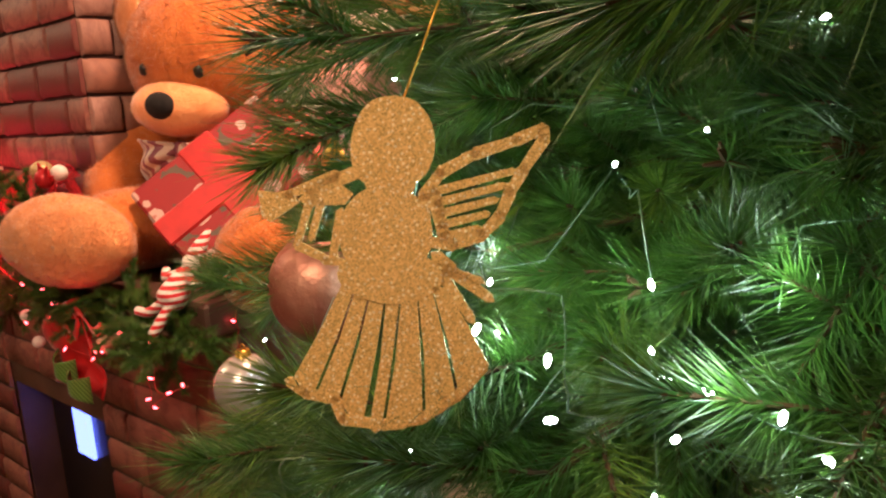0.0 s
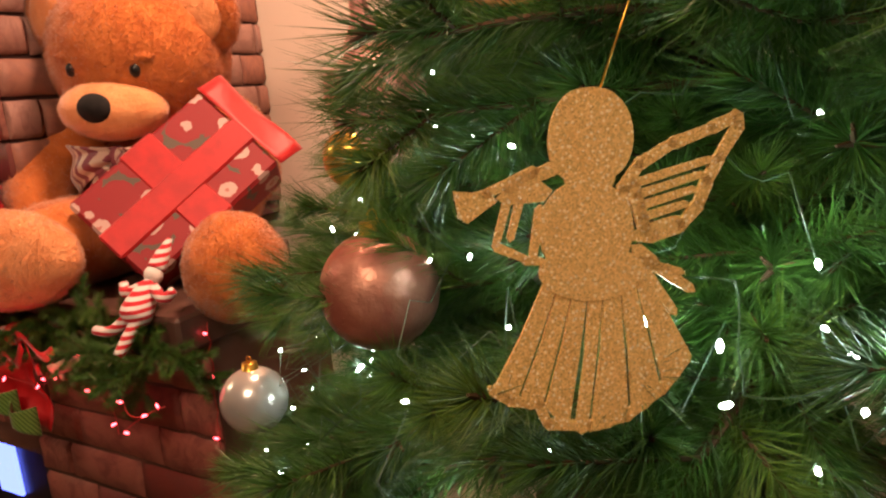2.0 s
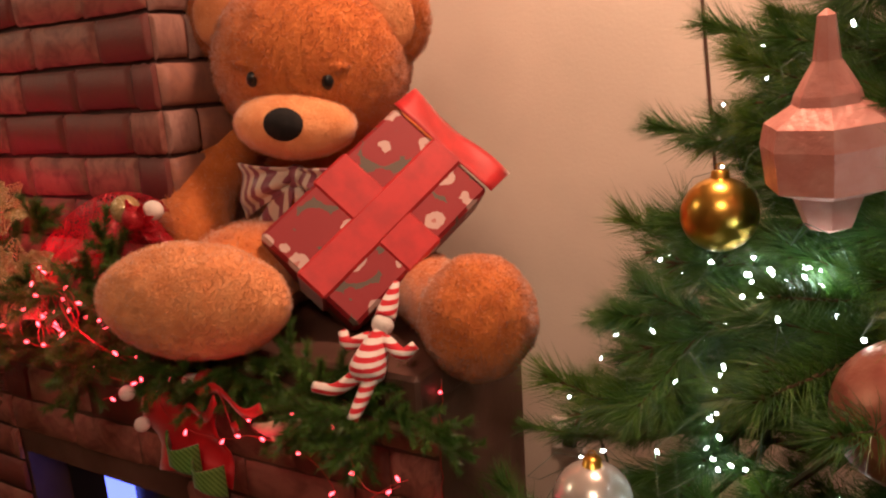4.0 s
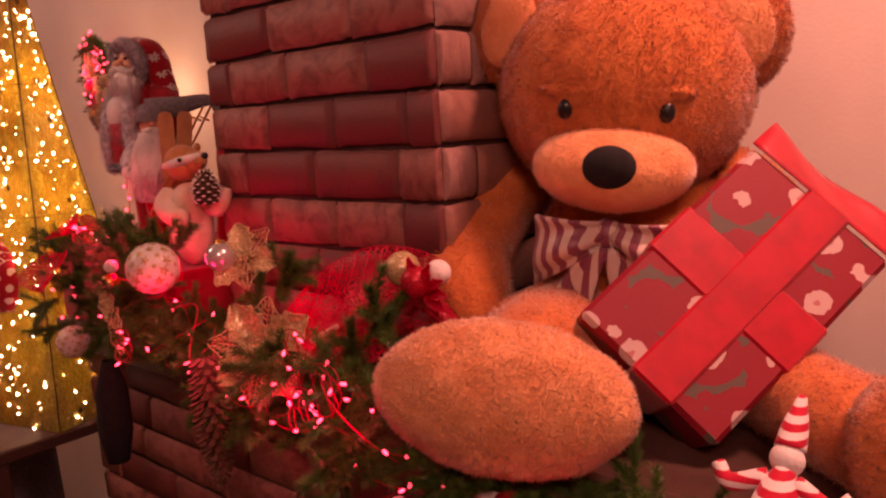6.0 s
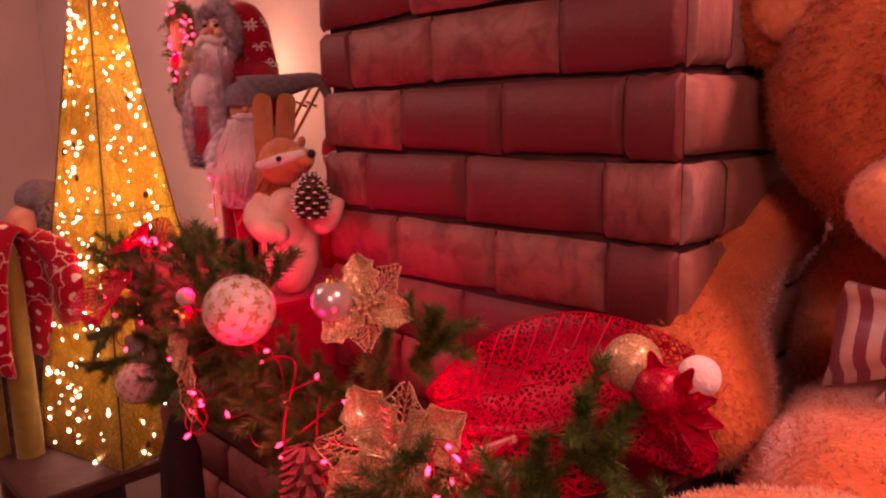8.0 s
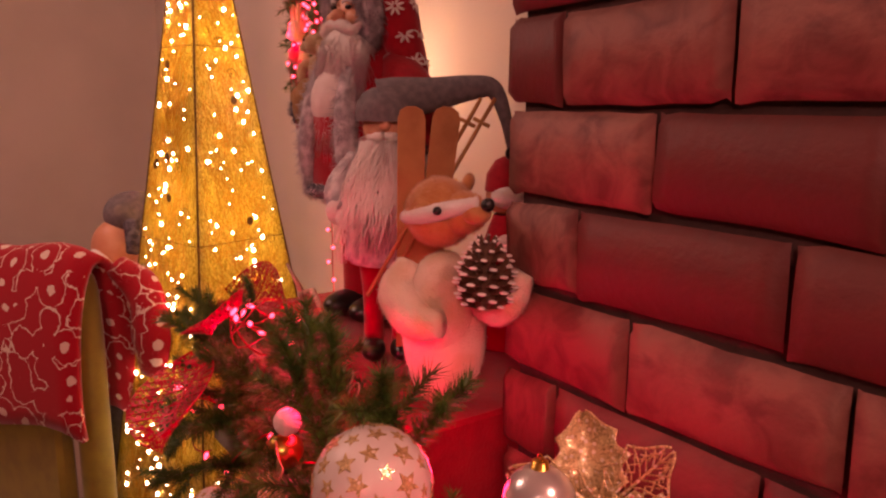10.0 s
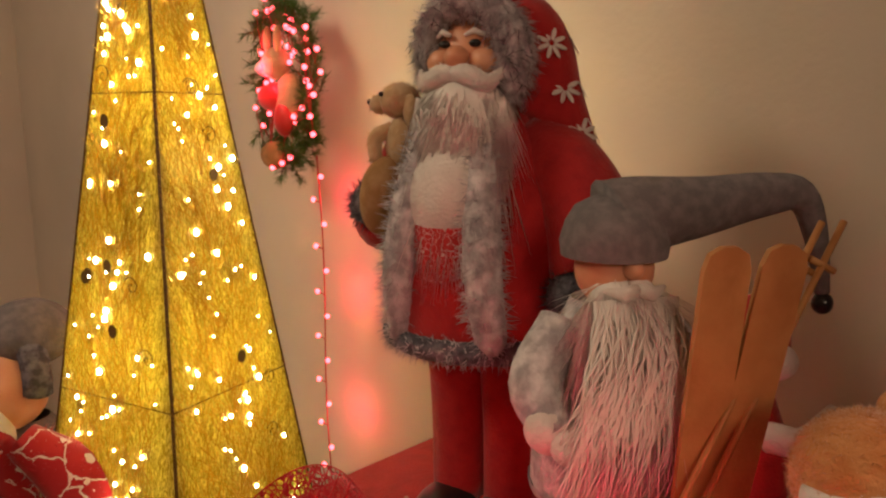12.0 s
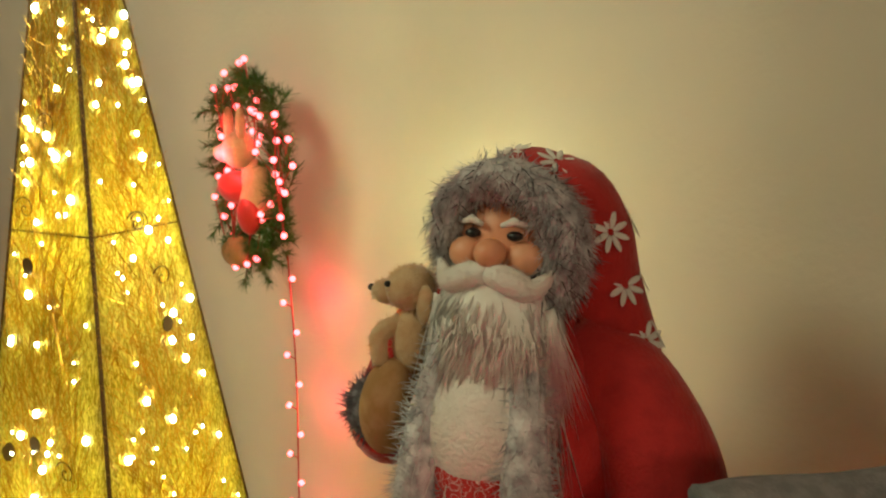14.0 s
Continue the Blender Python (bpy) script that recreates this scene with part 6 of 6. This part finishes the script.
# loose loops of wire
for c, r in (((-1.31, 0.50, 1.20), 0.032), ((-1.29, 0.50, 1.21), 0.026), ((-1.33, 0.49, 1.18), 0.022), ((-1.74, 0.46, 1.21), 0.02), ((-1.36, 0.51, 1.25), 0.02)):
    t = np.linspace(0, 4.6 * np.pi, 50)
    red_strand(np.stack([c[0] + r * np.cos(t), c[1] + 0.006 * np.sin(2.3 * t), c[2] + 1.3 * r * np.sin(t) - 0.0007 * t], 1), 4)
t = np.linspace(0, 8.2 * np.pi, 110)
red_strand(np.stack([-1.985 + 0.062 * np.cos(t), 0.56 + 0.045 * np.sin(t), 1.362 + 0.014 * np.sin(2.7 * t)], 1), 16, "coil of red wire with lit red fairy lights")
pts = np.concatenate([line((-0.70, 0.655, 1.12), (-0.712, 0.652, 0.9), 14, 0, 0.002)])
red_strand(pts, 3)

# small things below the bear
# flat Santa ornament, simplified to a pale stalk and a red cap
m = np.array((-1.06, 0.54, 1.105))
little_santa = thing("small_santa_ornament", tuple(m), "small red and white Santa ornament on the garland", "ornament")
part("stalk", Shape().tube([m + (-0.018, 0, 0), m + (0.012, 0, 0.002)], (0.011, 0.013), 0, 12), M["white"], little_santa)
part("cap", Shape().blob(m + (0.02, 0, 0.002), (0.014, 0.021, 0.021)), M["redball"], little_santa)
for k, (a, b) in enumerate((((-1.03, 0.53, 1.10), (-0.92, 0.53, 1.085)), ((-1.0, 0.53, 1.09), (-0.97, 0.53, 1.04)), ((-1.01, 0.53, 1.08), (-1.08, 0.53, 1.05)))):
    p = line(a, b, 14)
    p[:, 2] += 0.012 * np.sin(np.linspace(0, 7, 14) + k)
    g = np.stack([p - (0, 0, 0.009), p + (0, -0.004, 0.009)], 1)
    single("red_ribbon", Shape().sheet(g, 0, 0.001), M["ribbon"], tuple(a), "curled red satin ribbon on the garland", "ribbon", "curled ribbons")
d = Shape().tube([(-0.935, 0.525, 1.065), (-0.905, 0.52, 1.066), (-0.875, 0.52, 1.078), (-0.845, 0.52, 1.09)], (0.004, 0.010, 0.012, 0.004), 0, 9)
d.tube([(-0.875, 0.52, 1.078), (-0.86, 0.51, 1.098)], (0.007, 0.002), 0, 7).tube([(-0.9, 0.52, 1.066), (-0.885, 0.515, 1.052)], (0.007, 0.002), 0, 7)
single("driftwood_piece", d, M["twig"], (-0.89, 0.52, 1.07), "pale twisted piece of driftwood on the garland", "driftwood")
for x0, x1, z in ((-1.14, -1.07, 0.99), (-1.09, -1.02, 0.965)):
    g = np.zeros((9, 9, 3))
    for i in range(9):
        for j in range(9):
            u, w = i / 8, j / 8
            g[i, j] = (x0 + (x1 - x0) * u, 0.54 - 0.03 * math.sin(3 * u), z + (w - 0.5) * 0.055 * (0.5 + 0.5 * abs(2 * u - 1)) - 0.015 * u)
    single("green_bow", Shape().sheet(g, 0, 0.003), M["greencheck"], (x0, 0.54, z), "green checked cloth bow on the fireplace front", "bow", "green bows")
g = np.zeros((12, 8, 3))
for i in range(12):
    for j in range(8):
        u, w = i / 11, j / 7
        g[i, j] = (-1.20 + 0.14 * u + 0.02 * w, 0.55 - 0.02 * math.sin(5 * u) - 0.01 * math.sin(7 * w), 1.06 - 0.13 * w + 0.02 * math.sin(4 * u))
single("red_cloth_swag", Shape().sheet(g, 0, 0.003), M["ribbon"], (-1.15, 0.54, 1.0), "crumpled red cloth hanging from the garland", "cloth")
for p in ((-1.17, 0.50, 1.085), (-1.16, 0.51, 1.03)):
    ball(p, 0.012, "white", "small white pompom on the red cloth", False, "pompoms")
# dry branch and twine beside the figures
s = Shape().tube([(-2.12, 0.66, 1.295), (-2.10, 0.64, 1.36), (-2.05, 0.63, 1.375), (-1.99, 0.62, 1.35)], (0.004, 0.005, 0.004, 0.002), 0, 7).tube([(-2.10, 0.64, 1.36), (-2.12, 0.63, 1.395)], (0.004, 0.0015), 0, 6)
single("dry_branch", s, M["twig"], (-2.12, 0.66, 1.295), "thin dry forked branch at the feet of the figures", "branch")
t = np.linspace(0, 5 * np.pi, 60)
single("twine", Shape().tube(np.stack([-1.93 + 0.012 * np.cos(t) + 0.002 * t, 0.60 + 0.006 * np.sin(t), 1.325 + 0.012 * np.sin(t) - 0.0015 * t], 1), 0.0011, 0, 5), M["twig"], (-1.93, 0.6, 1.32), "loose coil of pale twine at the fox's feet", "twine")


# ---- bricks ----
def brick_mesh(seed, pale):
    """A brick one unit wide and high, its rim uneven."""
    r = np.random.default_rng(seed)
    n = 9
    xs, zs = np.array([-0.5, -0.475, -0.4, -0.2, 0, 0.2, 0.4, 0.475, 0.5]), np.array([-0.5, -0.4, 0, 0.4, 0.5])
    v, f = [], []
    lo, hi = 0.03 + 0.05 * r.random() * np.sin(np.linspace(0, 3, n) + 6 * r.random()) + r.normal(size=n) * 0.012, r.normal(size=n) * 0.012
    for i, x in enumerate(xs):
        for j, z in enumerate(zs):
            rim = i in (0, n - 1) or j in (0, 4)
            zz = z + (lo[i] if j < 2 else hi[i] if j > 2 else 0)
            xx = x * (0.985 + 0.012 * r.random()) + (0 if rim else r.normal() * 0.004)
            v.append((xx, 0.0 if rim else -0.007 - 0.002 * r.random(), zz))
    for i in range(n - 1):
        for j in range(4):
            f.append((i * 5 + j, (i + 1) * 5 + j, (i + 1) * 5 + j + 1, i * 5 + j + 1))
    me = bpy.data.meshes.new("brick")
    me.from_pydata(v, [], f)
    me.materials.append(M["lit_brick" if pale else "brick"])
    me.polygons.foreach_set("use_smooth", [True] * len(f))
    return me


BRICKS, LIT_BRICKS = [brick_mesh(k, False) for k in range(6)], [brick_mesh(k, True) for k in range(4)]


def brick_face(origin, along, length, z0, courses, course, width, pale, seed):
    """Courses of bricks on an upright face, out towards the face's front."""
    r = np.random.default_rng(seed)
    along = Vector(along)
    yaw = math.atan2(along.y, along.x)
    for k in range(courses):
        x = -width * (0.5 if k % 2 else 0.05) - 0.03 * r.random()
        while x < length:
            w = width * r.uniform(0.85, 1.15)
            a, b = max(0.0, x), min(length, x + w)
            if b - a > 0.012:
                ob = new("brick", r.choice(LIT_BRICKS if pale else BRICKS))
                ob.parent = FIRE
                p = Vector(origin) + along * ((a + b) / 2) + Vector((0, 0, z0 + course * (k + 0.5)))
                ob.location = p - FIRE.location
                ob.rotation_euler = (0, radians(r.normal() * 0.5), yaw)
                ob.scale = (b - a - 0.002, 1, course * 0.95)
            x += w


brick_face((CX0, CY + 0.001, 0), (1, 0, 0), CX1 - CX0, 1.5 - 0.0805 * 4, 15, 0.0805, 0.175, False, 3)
# side face, where the falling light is painted as paler brick
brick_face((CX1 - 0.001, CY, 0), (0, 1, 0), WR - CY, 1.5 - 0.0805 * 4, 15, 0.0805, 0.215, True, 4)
brick_face((MX0, MY - 0.001, 0), (1, 0, 0), 0.55, 0.02, 13, 0.0805, 0.215, False, 5)
brick_face((-1.27, MY - 0.001, 0), (1, 0, 0), 0.555, 0.02, 13, 0.0805, 0.215, False, 6)
brick_face((-1.80, MY - 0.001, 0), (1, 0, 0), 0.53, 0.02 + 0.0805 * 10, 3, 0.0805, 0.215, False, 7)
